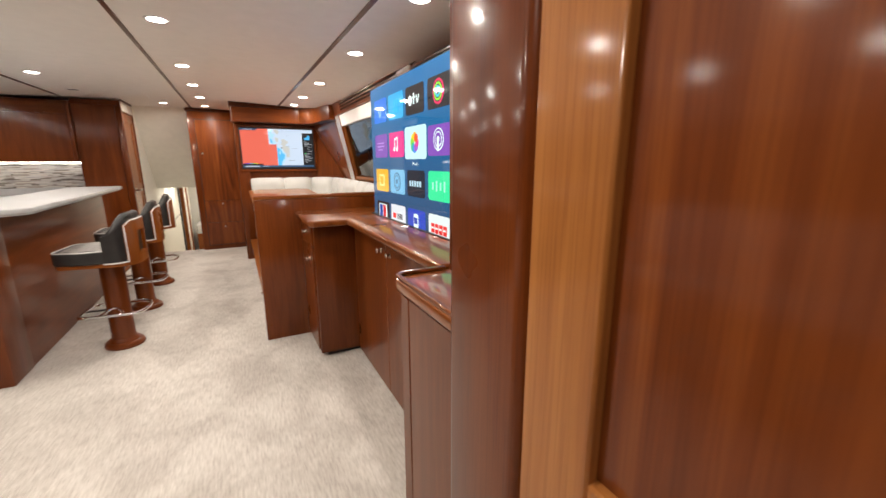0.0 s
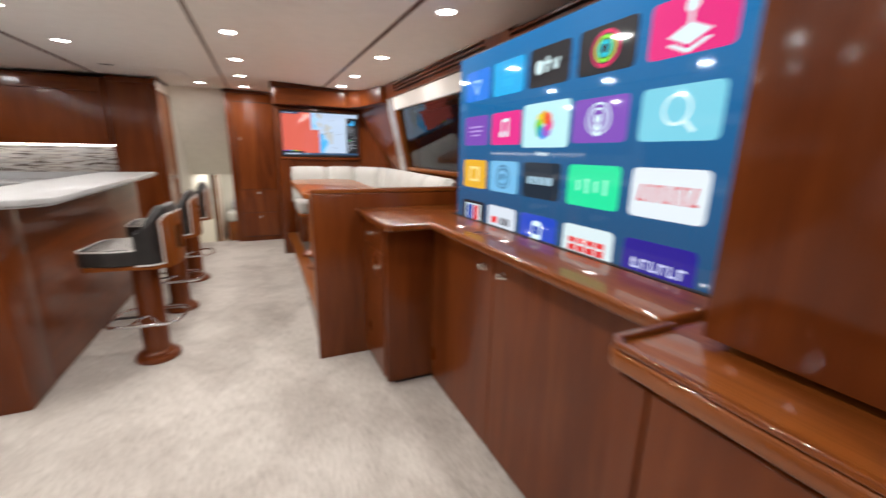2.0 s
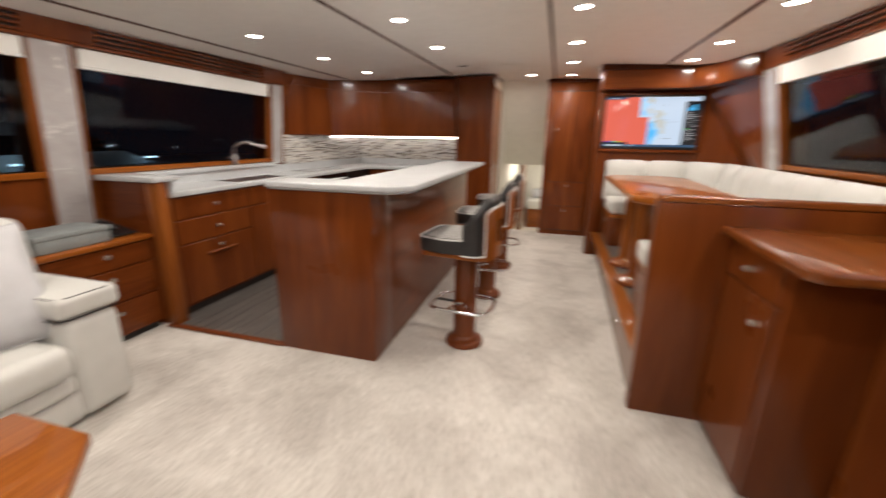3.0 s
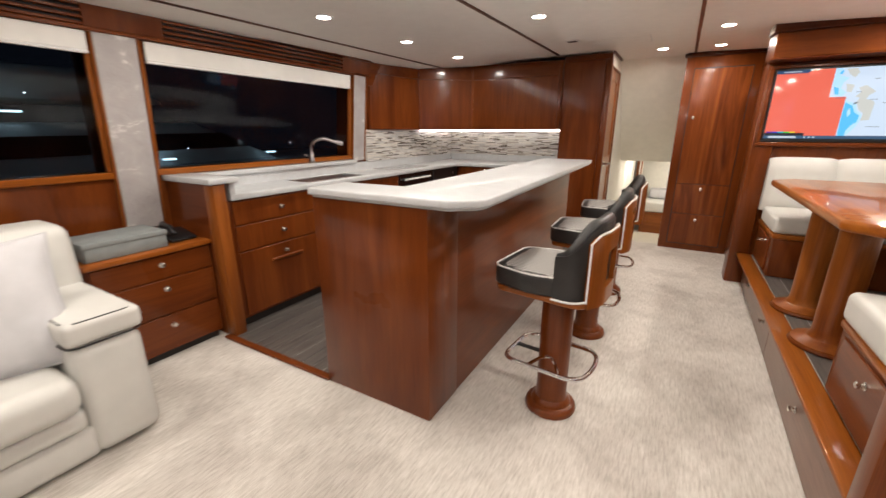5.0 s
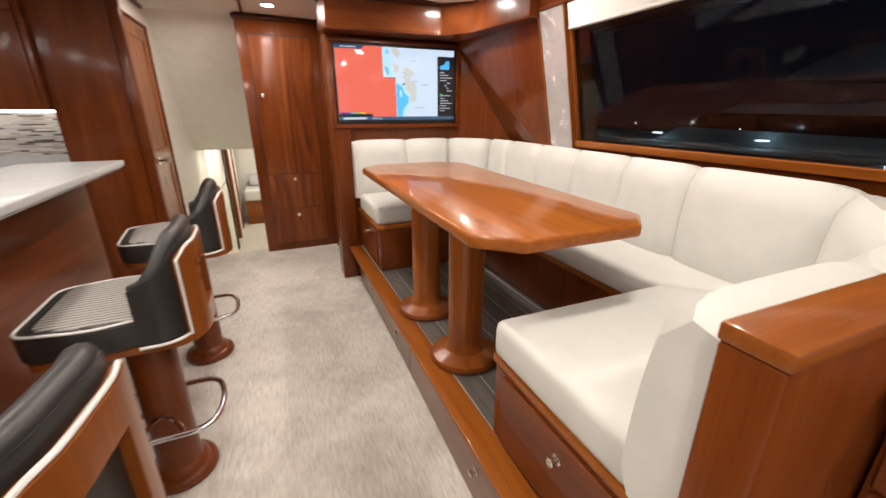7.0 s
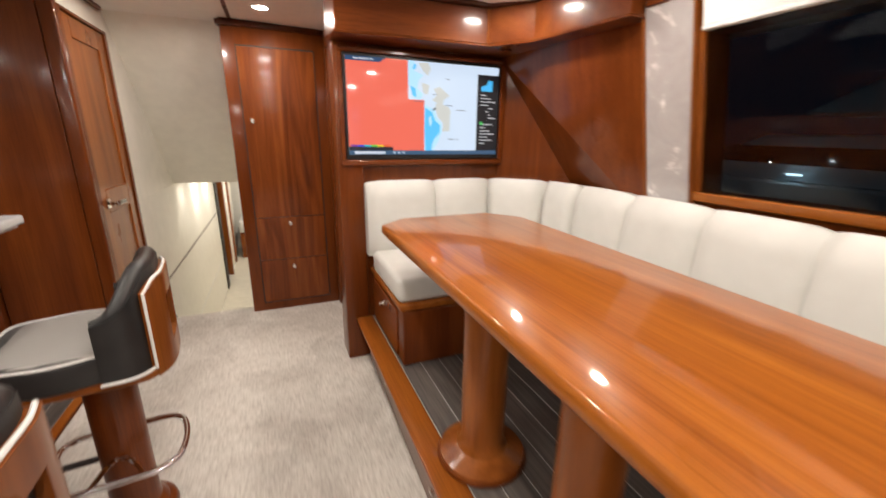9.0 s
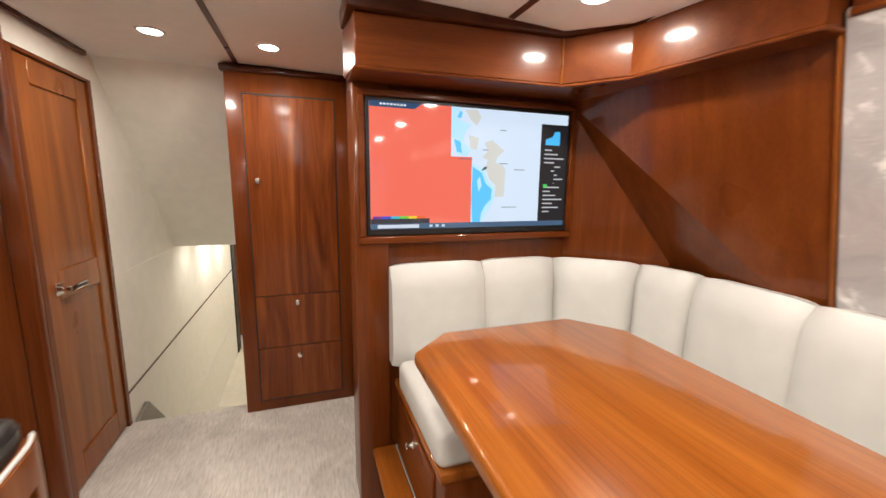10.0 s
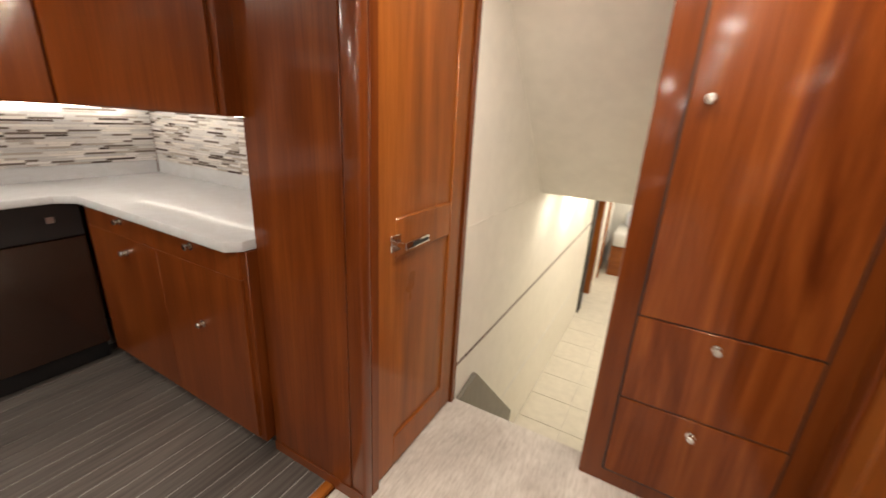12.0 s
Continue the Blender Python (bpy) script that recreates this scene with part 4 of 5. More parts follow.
area([(0.525, 0.485), (0.54, 0.52), (0.557, 0.525), (0.55, 0.50)], (0.08, 0.10, 0.11), 0.0046)
rect(0.846, 1, 0.045, 0.91, (0.006, 0.007, 0.010), 0.0040, "side_panel")
area([(0.872, 0.73), (0.872, 0.78), (0.91, 0.80), (0.925, 0.85), (0.955, 0.85), (0.955, 0.73)], (0.05, 0.40, 0.75), 0.0048)
for k in range(16):
    v = 0.68 - 0.037 * k
    rect(0.87 + (0.06 if 3 < k < 9 else 0), 0.91 + 0.018 * (k * 7 % 5), v, v + 0.011, (0.45, 0.47, 0.5), 0.0048, "caption_bar")
rect(0.87, 0.892, 0.35, 0.38, (0.05, 0.5, 0.1), 0.0052)
rect(0, 1, 0, 0.045, (0.035, 0.085, 0.16), 0.0040, "task_bar")
rect(0, 0.27, 0.045, 0.085, (0.012, 0.012, 0.02), 0.0044, "scale_bar")
for k, c in enumerate([(0.12, 0.02, 0.25), (0.03, 0.05, 0.5), (0.02, 0.4, 0.5), (0.1, 0.5, 0.05), (0.7, 0.5, 0.02), (0.7, 0.1, 0.02)]):
    rect(0.01 + 0.04 * k, 0.05 + 0.04 * k, 0.085, 0.105, c, 0.0044, "scale_colour")
rect(0.03, 0.22, 0.008, 0.036, (0.5, 0.55, 0.62), 0.0050, "search_field")
for k in range(3):
    rect(0.27 + 0.03 * k, 0.285 + 0.03 * k, 0.012, 0.032, (0.4, 0.5, 0.6), 0.0050, "task_icon")
area([(0, 1), (0, 0.955), (0.20, 0.955), (0.235, 1)], (0.012, 0.05, 0.13), 0.0040, "title_tab")
for k in range(8):
    rect(0.045 + 0.015 * k, 0.056 + 0.015 * k, 0.972, 0.985, (0.6, 0.66, 0.7), 0.0050, "caption_bar")
for u, v, w in ((0.41, 0.58, 0.07), (0.53, 0.66, 0.03), (0.62, 0.55, 0.045), (0.70, 0.50, 0.06), (0.64, 0.17, 0.08), (0.62, 0.83, 0.03)):
    rect(u, u + w, v, v + 0.006, (0.10, 0.12, 0.16), 0.0052, "caption_bar")

# camera on the wall under the valance
wc = thing("wall_camera", "small round black camera on the wall under the valance", "camera", (1.13, 6.2, 1.84))
bm = lathe([(0.022, 0), (0.024, 0.02), (0.018, 0.04), (0.010, 0.045)], n=18)
bm.transform(Matrix.Translation((1.135, 6.205, 1.845)) @ Vector((0, 0, 1)).rotation_difference(Vector((-0.2, -1, 0))).to_matrix().to_4x4())
part("housing", bm, black_plastic, wc)
bm = lathe([(0.012, 0), (0.011, 0.003)], n=16)
bm.transform(Matrix.Translation((1.127, 6.161, 1.845)) @ Vector((0, 0, 1)).rotation_difference(Vector((-0.2, -1, 0))).to_matrix().to_4x4())
part("lens", bm, steel, wc)

# ---- dinette on its platform ----
PZ = 0.28
plat = tagged(thing("dinette_platform", "raised dinette platform with a honey cherry edge and drawer front", "platform", (0.7, 4.7, 0)), kind="structure")
part("base", prism([(0.15, 3.24), (0.215, 6.168), (1.9, 6.168), (1.9, 3.24)], 0.0, PZ - 0.019, "z"), black_gap, plat)
part("drawer_front", prism([(0.125, 3.24), (0.158, 4.70), (0.182, 4.70), (0.149, 3.24)], 0.006, PZ - 0.02, "z", 0.003), riser_wood, plat, "greyed wooden drawer front")
part("drawer_front", prism([(0.158, 4.706), (0.19, 6.165), (0.214, 6.165), (0.182, 4.706)], 0.006, PZ - 0.02, "z", 0.003), riser_wood, plat, "greyed wooden drawer front")
part("edge_board", box(0.112, 0.218, 3.246, 6.168, PZ - 0.018, PZ + 0.006, 0.006, 2), honey_y, plat, "honey cherry edge board")
for y in (3.9, 4.9, 5.6):
    knob(plat, (0.125 + 0.0222 * (y - 3.24), y, 0.16), (-1, 0, 0))
PLANK = box(0, 0.096, 0, 2.93, 0, 0.008, 0.0015)
me = bpy.data.meshes.new("plank")
PLANK.to_mesh(me)
PLANK.free()
me.materials.append(plank_mat)
caulk_strip = part("caulking", box(0.219, 1.30, 3.236, 6.168, PZ - 0.010, PZ + 0.002, 0), caulk, plat)
for i in range(9):
    piece("plank", me, plat, Matrix.Translation(Vector((0.222 + 0.1 * i, 3.237, PZ - 0.004)) - ORIGIN[plat.name]))

pt = thing("partition", "glossy cherry partition at the dinette's aft end", "partition", (0.6, 3.2, 0))
part("panel", box(0.104, 1.36, 3.157, 3.235, 0, 1.085, 0.005, 2), wood_z, pt)
part("cap", box(0.102, 1.36, 3.153, 3.238, 1.085, 1.112, 0.006, 2), honey_x, pt, "polished cap rail")

# seat boxes
for nm, x0, x1, y0, y1, lab in (("dinette_bench", 0.20, 1.36, 3.24, 3.93, "cherry bench base with a drawer, aft end of the dinette"),
                                ("dinette_bench", 0.93, 1.50, 3.935, 5.515, "cherry bench base along the dinette's side"),
                                ("dinette_bench", 0.215, 1.50, 5.52, 6.165, "cherry bench base with a drawer, forward end of the dinette")):
    b = thing(nm, lab, "bench", ((x0 + x1) / 2, (y0 + y1) / 2, PZ), "dinette benches")
    part("box", box(x0 + 0.012, x1, y0, y1, PZ + 0.006, 0.58, 0.012, 2), wood_z, b)
    part("lip", box(x0, x1, y0 - 0.0, y1, 0.58, 0.615, 0.010, 2), honey_y, b, "rounded honey cherry lip")
    if x0 < 0.5:
        d = part("drawer_front", box(x0 + 0.002, x0 + 0.014, y0 + 0.08, y1 - 0.06, PZ + 0.03, 0.56, 0.003), wood_y, b)
        knob(d, (x0 + 0.002, (y0 + y1) / 2, 0.50), (-1, 0, 0))


def cushion(name, bm, label, at, group):
    c = thing(name, label, "cushion", at, group)
    part("cover", bm, vinyl, c)
    return c


cushion("seat_cushion", prism([(0.19, 3.37), (0.19, 3.92), (0.90, 3.92), (1.27, 3.55), (1.27, 3.37)], 0.616, 0.745, "z", 0.032, 4), "white vinyl seat cushion on the dinette bench", (0.7, 3.6, 0.616), "dinette seat cushions")
cushion("seat_cushion", prism([(0.905, 3.935), (0.905, 5.52), (1.27, 5.52), (1.27, 3.57)], 0.616, 0.745, "z", 0.032, 4), "white vinyl seat cushion on the dinette bench", (1.1, 4.7, 0.616), "dinette seat cushions")
cushion("seat_cushion", prism([(0.21, 5.53), (0.21, 6.07), (1.25, 6.07), (1.27, 5.53)], 0.616, 0.745, "z", 0.032, 4), "white vinyl seat cushion on the dinette bench", (0.7, 5.8, 0.616), "dinette seat cushions")

BACK = [(0.13, 3.246), (0.62, 3.246), (1.03, 3.27), (1.26, 3.55), (1.295, 4.09), (1.31, 4.46), (1.33, 4.84), (1.355, 5.235), (1.372, 5.62), (1.325, 5.905), (1.02, 6.185), (0.625, 6.198), (0.195, 6.198)]


def backrest(i):
    """One channel of the backrest: a padded block between two points of the line, leaning a little."""
    a, b = Vector(BACK[i]), Vector(BACK[i + 1])
    d = (b - a).normalized()
    n = Vector((-d.y, d.x))
    pa, pb = Vector(BACK[max(0, i - 1)]), Vector(BACK[min(len(BACK) - 1, i + 2)])
    da = ((a - pa).normalized() + d).normalized() if i else d
    db = ((pb - b).normalized() + d).normalized() if i < len(BACK) - 2 else d
    na, nb = Vector((-da.y, da.x)), Vector((-db.y, db.x))
    g = 0.002
    bm = bmesh.new()
    N, M = 14, 8
    front, back = [], []
    for k in range(M + 1):
        fr, bk = [], []
        for j in range(N + 1):
            t = j / N
            p = a.lerp(b, g + t * (1 - 2 * g))
            nn = na.lerp(nb, t).normalized()
            low = min(1, max(0, (3.62 - p.y) / 0.30))
            z = 0.70 + (0.445 - 0.05 * low * low * (3 - 2 * low)) * k / M
            puff = 0.036 * (1 - (2 * t - 1) ** 6) - 0.010 + 0.012 * (1 - (2 * k / M - 1) ** 2)
            depth = 0.115 + puff - 0.03 * (k / M)
            if k == M:
                depth -= 0.035
            if k == 0:
                depth -= 0.02
            zz = z - (0.016 * (2 * t - 1) ** 6 if k >= M - 1 else 0)
            fr.append(bm.verts.new((p.x + nn.x * depth, p.y + nn.y * depth, zz)))
            bk.append(bm.verts.new((p.x, p.y, zz - (0.01 if k == M else 0))))
        front.append(fr), back.append(bk)
    for k in range(M):
        for j in range(N):
            bm.faces.new((front[k][j], front[k][j + 1], front[k + 1][j + 1], front[k + 1][j]))
            bm.faces.new((back[k][j], back[k + 1][j], back[k + 1][j + 1], back[k][j + 1]))
        for j in (0, N):
            bm.faces.new((front[k][j], front[k + 1][j], back[k + 1][j], back[k][j]))
    for k in (0, M):
        for j in range(N):
            bm.faces.new((front[k][j], front[k][j + 1], back[k][j + 1], back[k][j]))
    bmesh.ops.recalc_face_normals(bm, faces=bm.faces)
    return bm


bk = thing("settee_backrest", "white vinyl channelled backrest wrapping round the dinette", "backrest", (0.8, 4.7, 0.70))
for i in range(len(BACK) - 1):
    part("back_panel", backrest(i), vinyl, bk)

# dining table
tb = thing("dining_table", "polished honey cherry table with cut corners on two pedestals", "table", (0.5, 4.75, PZ))
TP = [(0.125, 3.965), (0.245, 3.852), (0.685, 3.85), (0.792, 3.955), (0.855, 5.50), (0.735, 5.665), (0.268, 5.665), (0.14, 5.545)]
part("tabletop", prism(TP, 0.966, 1.012, "z", 0.014, 3), honey_y, tb)


def inset(pts, d):
    cx, cy = sum(p[0] for p in pts) / len(pts), sum(p[1] for p in pts) / len(pts)
    return [(x + d * (1 if x < cx else -1), y + d * (1 if y < cy else -1)) for x, y in pts]


part("underframe", prism(inset(TP, 0.09), 0.945, 0.966, "z", 0.004), wood_y, tb)
for y in (4.385, 4.88):
    leg = part("pedestal", lathe([(0.150, 0.0), (0.153, 0.012), (0.150, 0.026), (0.128, 0.034), (0.090, 0.050), (0.078, 0.075), (0.076, 0.10), (0.076, 0.655), (0.10, 0.66), (0.10, 0.665)], (0.325, y, PZ + 0.007), 40), honey_z, tb)
    part("floor_flange", lathe([(0.156, 0.0), (0.160, 0.008), (0.156, 0.016), (0.14, 0.018)], (0.325, y, PZ + 0.007), 40), wood_y, tb)

# ---- galley ----
isl = thing("bar_island", "glossy cherry bar island with an end panel", "island", (-1.6, 4.5, 0))
part("end_panel", box(-2.0, -1.333, 3.18, 3.46, 0.0, 1.045, 0.006, 2), wood_z, isl)
part("side_panel", box(-1.66, -1.337, 3.46, 5.70, 0.0, 1.045, 0.004), wood_y, isl)
bt = thing("bar_counter", "white quartz bar counter with a clipped corner", "counter", (-1.5, 4.4, 1.047))
part("slab", prism([(-1.99, 3.145), (-1.235, 3.15), (-1.212, 3.158), (-1.128, 3.224), (-1.108, 3.255), (-1.103, 3.30), (-1.165, 5.80), (-1.63, 5.80), (-1.615, 3.42), (-1.99, 3.40)], 1.058, 1.092, "z", 0.008, 3), stone, bt)
part("drip_edge", prism([(-1.975, 3.16), (-1.24, 3.165), (-1.218, 3.172), (-1.14, 3.233), (-1.123, 3.26), (-1.118, 3.305), (-1.18, 5.785), (-1.625, 5.785), (-1.61, 3.41), (-1.975, 3.39)], 1.047, 1.0575, "z", 0.003), stone, bt)
sill = structure("galley_sill", box(-2.97, -2.0, 3.17, 3.215, 0.0, 0.016, 0.004), wood_x, "cherry threshold strip", "trim")
structure("galley_sill", box(-1.66, -1.337, 5.71, 6.55, 0.0, 0.005, 0.002), dark_wood, "dark threshold", "trim")
structure("galley_sill", box(-1.39, -1.345, 5.705, 6.55, 0.0, 0.016, 0.004), honey_y, "honey cherry threshold strip", "trim")
gfl = tagged(thing("galley_floor", "grey-brown plank floor with pale caulking", "floor", (-2.3, 4.9, 0)), kind="structure")
part("caulking", box(-3.15, -1.39, 3.216, 6.60, 0.0005, 0.007, 0), caulk, gfl)

# port counter and cabinets
CT, LX = 0.955, -2.97
gc = cabinet("galley_cabinet", "glossy cherry galley drawers under the sink", "cabinet", -3.44, LX, 3.30, 5.20, CT - 0.04)
for y0, y1, bands in ((3.36, 4.10, ((0.745, 0.90), (0.56, 0.735), (0.09, 0.55))), (4.11, 4.60, ((0.745, 0.90), (0.09, 0.735))), (4.61, 5.19, ((0.745, 0.90), (0.09, 0.735)))):
    for a, b in bands:
        d = part("drawer_front", box(LX - 0.002, LX + 0.012, y0, y1, a, b, 0.003), wood_z, gc)
        knob(d, (LX + 0.012, (y0 + y1) / 2, (a + b) / 2 if b - a < 0.3 else b - 0.06), (1, 0, 0))
part("pull_bar", box(LX + 0.012, LX + 0.035, 3.60, 3.88, 0.435, 0.452, 0.004), wood_y, gc, "wooden pull bar")
part("end_post", box(-3.0, -2.90, 3.215, 3.295, 0.0, 1.035, 0.006, 2), honey_z, gc)
part("end_board", box(-3.45, -3.0, 3.215, 3.295, 0.0, 1.035, 0.003), wood_x, gc)
wt = thing("galley_worktop", "white quartz galley worktop with an upstand", "worktop", (-3.1, 5.0, CT))
part("slab", prism([(-3.02, 3.345), (-2.935, 3.345), (-2.935, 6.40), (-2.87, 6.46), (-1.73, 6.46), (-1.685, 6.505), (-1.685, 7.12), (-3.44, 7.12), (-3.44, 4.76), (-3.02, 4.76)], CT - 0.04, CT, "z", 0.006, 2), stone, wt)
part("slab", box(-3.44, -3.021, 3.345, 4.05, CT - 0.04, CT, 0.0), stone, wt)
part("slab", box(-3.44, -3.31, 4.051, 4.759, CT - 0.04, CT, 0.0), stone, wt)
part("ledge", box(-3.47, -2.885, 3.19, 3.385, 1.036, 1.072, 0.006, 2), stone, wt)
part("upstand", box(-2.955, -2.938, 3.345, 3.352, CT, 1.036, 0.0), stone, wt)
part("upstand", box(-3.44, -2.94, 3.352, 3.384, CT, 1.036, 0.002), stone, wt)
part("ledge", box(-3.47, -3.325, 3.386, 4.99, 1.036, 1.068, 0.004), stone, wt)
part("upstand", box(-3.45, -3.345, 3.386, 5.19, CT, 1.035, 0.0), stone, wt)
part("upstand", box(-3.40, -3.378, 5.195, 7.07, CT, 1.035, 0.002), stone, wt)
part("upstand", box(-3.378, -1.686, 7.075, 7.098, CT, 1.035, 0.002), stone, wt)

sk = thing("sink", "undermounted steel sink let into the worktop", "sink", (-3.16, 4.4, 0.8))
bm = box(-3.31, -3.02, 4.05, 4.76, 0.76, 0.775, 0)
for b in ((-3.31, -3.30, 4.05, 4.76), (-3.03, -3.02, 4.05, 4.76), (-3.30, -3.03, 4.05, 4.06), (-3.30, -3.03, 4.75, 4.76)):
    join(bm, box(*b, 0.775, CT - 0.006, 0))
part("basin", bm, steel, sk)
part("drain", lathe([(0.04, 0), (0.04, 0.004), (0.02, 0.005)], (-3.16, 4.4, 0.775), 20), chrome, sk)

fc = thing("faucet", "curved brushed steel swivel tap behind the sink", "faucet", (-3.375, 4.44, 1.068))
part("base", lathe([(0.032, 0), (0.032, 0.012), (0.024, 0.02), (0.022, 0.09), (0.018, 0.10)], (-3.375, 4.44, 1.068), 20), steel, fc)
P = [(-3.375, 4.44, 1.15), (-3.375, 4.44, 1.20)] + [(-3.375 + 0.10 * (1 - math.cos(a)), 4.44 + 0.055 * (1 - math.cos(a)), 1.20 + 0.085 * math.sin(a)) for a in [math.pi * k / 14 for k in range(1, 11)]]
P.append((P[-1][0] + 0.05, P[-1][1] + 0.03, P[-1][2] - 0.012))
part("spout", tube(P, 0.0135, 12), steel, fc)
part("spray_head", tube([P[-1], (P[-1][0] + 0.04, P[-1][1] + 0.022, P[-1][2] - 0.012)], 0.019, 12), steel, fc)
part("lever", tube([(-3.375, 4.41, 1.13), (-3.375, 4.35, 1.15)], 0.006, 8), steel, fc)
hob = thing("cooktop", "flat black glass cooktop set in the worktop", "cooktop", (-3.15, 5.55, CT))
part("glass", box(-3.34, -3.0, 5.25, 5.85, CT, CT + 0.006, 0.002), plain("grey glass", (0.35, 0.34, 0.33), 0.12, amount=0.05), hob)

# dishwasher and forward base cabinets
dw = thing("dishwasher", "built-in dishwasher with a dark front and black control panel", "dishwasher", (-3.2, 6.2, 0))
part("control_panel", box(-3.44, -2.965, 5.90, 6.495, 0.74, CT - 0.042, 0.004), black_plastic, dw)
part("front", box(-3.44, -2.972, 5.90, 6.495, 0.12, 0.735, 0.004), plain("dark brown panel", (0.024, 0.011, 0.007), 0.25, coat=0.3), dw)
part("kick_plate", box(-3.44, -3.02, 5.90, 6.495, 0.0, 0.115, 0.002), black_plastic, dw)
part("button", box(-2.967, -2.962, 6.36, 6.39, 0.82, 0.85, 0.001), steel, dw)
gd = thing("oven", "black glass built-in oven with a pale bar handle", "oven", (-3.2, 5.5, 0))
part("front", box(-3.44, -2.972, 5.21, 5.89, 0.09, CT - 0.042, 0.004), black_glass, gd)
part("handle", tube([(-2.945, 5.30, 0.85), (-2.945, 5.80, 0.85)], 0.010, 10), white_trim, gd, "pale bar handle")
fcb = thing("galley_cabinet", "glossy cherry galley base cabinet with drawers and doors", "cabinet", (-2.3, 6.8, 0))
part("body", prism([(-2.96, 6.515), (-1.69, 6.515), (-1.69, 7.12), (-2.96, 7.12)], 0.07, CT - 0.042, "z", 0.003), wood_z, fcb)
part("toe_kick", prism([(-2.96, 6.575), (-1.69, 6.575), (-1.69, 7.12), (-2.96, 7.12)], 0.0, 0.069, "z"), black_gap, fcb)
for x0, x1, a, b, kx, kz in ((-2.93, -2.2975, 0.80, 0.91, -2.572, 0.872), (-2.93, -2.2975, 0.09, 0.7975, -2.574, 0.722), (-2.295, -1.72, 0.80, 0.91, -2.013, 0.872), (-2.295, -1.72, 0.09, 0.7975, -2.006, 0.534)):
    d = part("drawer_front", box(x0, x1, 6.502, 6.517, a, b, 0.001), wood_z, fcb)
    knob(d, (kx, 6.502, kz), (0, -1, 0))

# wall cabinets
UB = 1.365
wcab = thing("wall_cabinet", "glossy cherry wall cabinets round the galley's corner", "cabinet", (-2.6, 6.5, UB))
UP = [(-3.37, 5.26), (-3.25, 6.03), (-2.74, 6.45), (-1.683, 6.50), (-1.683, 7.12), (-3.5, 7.12), (-3.5, 5.26)]
part("body", prism(UP, UB, 2.085, "z", 0.003), wood_z, wcab)


def face(a, b, z0, z1, out=0.012):
    a, b = Vector(a), Vector(b)
    d = (b - a).normalized()
    n = Vector((d.y, -d.x))
    p = [a + d * 0.015, b - d * 0.015, b - d * 0.015 + n * out, a + d * 0.015 + n * out]
    return prism([tuple(v) for v in p], z0, z1, "z", 0.002)


for a, b in ((UP[0], UP[1]), (UP[1], UP[2]), (UP[2], (-1.70, 6.499))):
    part("door", face(a, b, UB + 0.004, 1.925), wood_z, wcab)
    part("fascia", face(a, b, 1.932, 2.06), wood_x, wcab)
strip = thing("strip_light", "lit warm white strip under the wall cabinets", "strip light", (-2.2, 6.95, UB))
part("strip", box(-3.33, -1.70, 6.93, 6.955, UB - 0.018, UB - 0.002, 0.001), strip_glow, strip)
part("strip", prism([(-3.345, 6.2), (-3.325, 6.2), (-3.325, 6.92), (-3.345, 6.92)], UB - 0.014, UB - 0.002, "z"), strip_glow, strip)

# vent and grille in the ceiling
cv = thing("ceiling_vent", "small recessed air vent in the ceiling", "vent", (-1.45, 5.85, 2.12))
zc = cz(-1.45, 5.86)
part("frame", box(-1.51, -1.39, 5.82, 5.90, zc - 0.006, zc + 0.002, 0.003), white_trim, cv)
part("slot", box(-1.49, -1.41, 5.84, 5.88, zc - 0.009, zc - 0.005, 0.001), black_gap, cv)
gr = thing("ceiling_hatch", "flat white access panel in the ceiling", "panel", (-1.1, 6.2, 2.13))
zc = cz(-1.1, 6.2)
part("panel", box(-1.38, -0.84, 6.08, 6.32, zc - 0.008, zc - 0.001, 0.002), ceiling_paint, gr)

# ---- bar stools ----


def shell(path, zlo, zhi, depth0, depth1, nv, skip=()):
    """A bent board along a plan path between two heights, with thickness along its normals."""
    m = len(path)
    bm = bmesh.new()
    lay = []
    for d in (depth0, depth1):
        g = []
        for i, p in enumerate(path):
            a, b = path[max(0, i - 3)], path[min(m - 1, i + 3)]
            t = (b - a).normalized()
            n = Vector((t.y, -t.x))
            u = i / (m - 1)
            g.append([bm.verts.new((p.x + n.x * d, p.y + n.y * d, zlo(u) + (zhi(u) - zlo(u)) * k / nv)) for k in range(nv + 1)])
        lay.append(g)
    keep = {(i, k) for i in range(m - 1) for k in range(nv)} - set(skip)
    for i, k in keep:
        for g in lay:
            bm.faces.new((g[i][k], g[i + 1][k], g[i + 1][k + 1], g[i][k + 1]))
        for di, dk, (p, q) in ((-1, 0, ((i, k), (i, k + 1))), (1, 0, ((i + 1, k), (i + 1, k + 1))), (0, -1, ((i, k), (i + 1, k))), (0, 1, ((i, k + 1), (i + 1, k + 1)))):
            if (i + di, k + dk) not in keep:
                bm.faces.new((lay[0][p[0]][p[1]], lay[0][q[0]][q[1]], lay[1][q[0]][q[1]], lay[1][p[0]][p[1]]))
    loose = [v for v in bm.verts if not v.link_faces]
    bmesh.ops.delete(bm, geom=loose, context="VERTS")
    bmesh.ops.recalc_face_normals(bm, faces=bm.faces)
    return bm


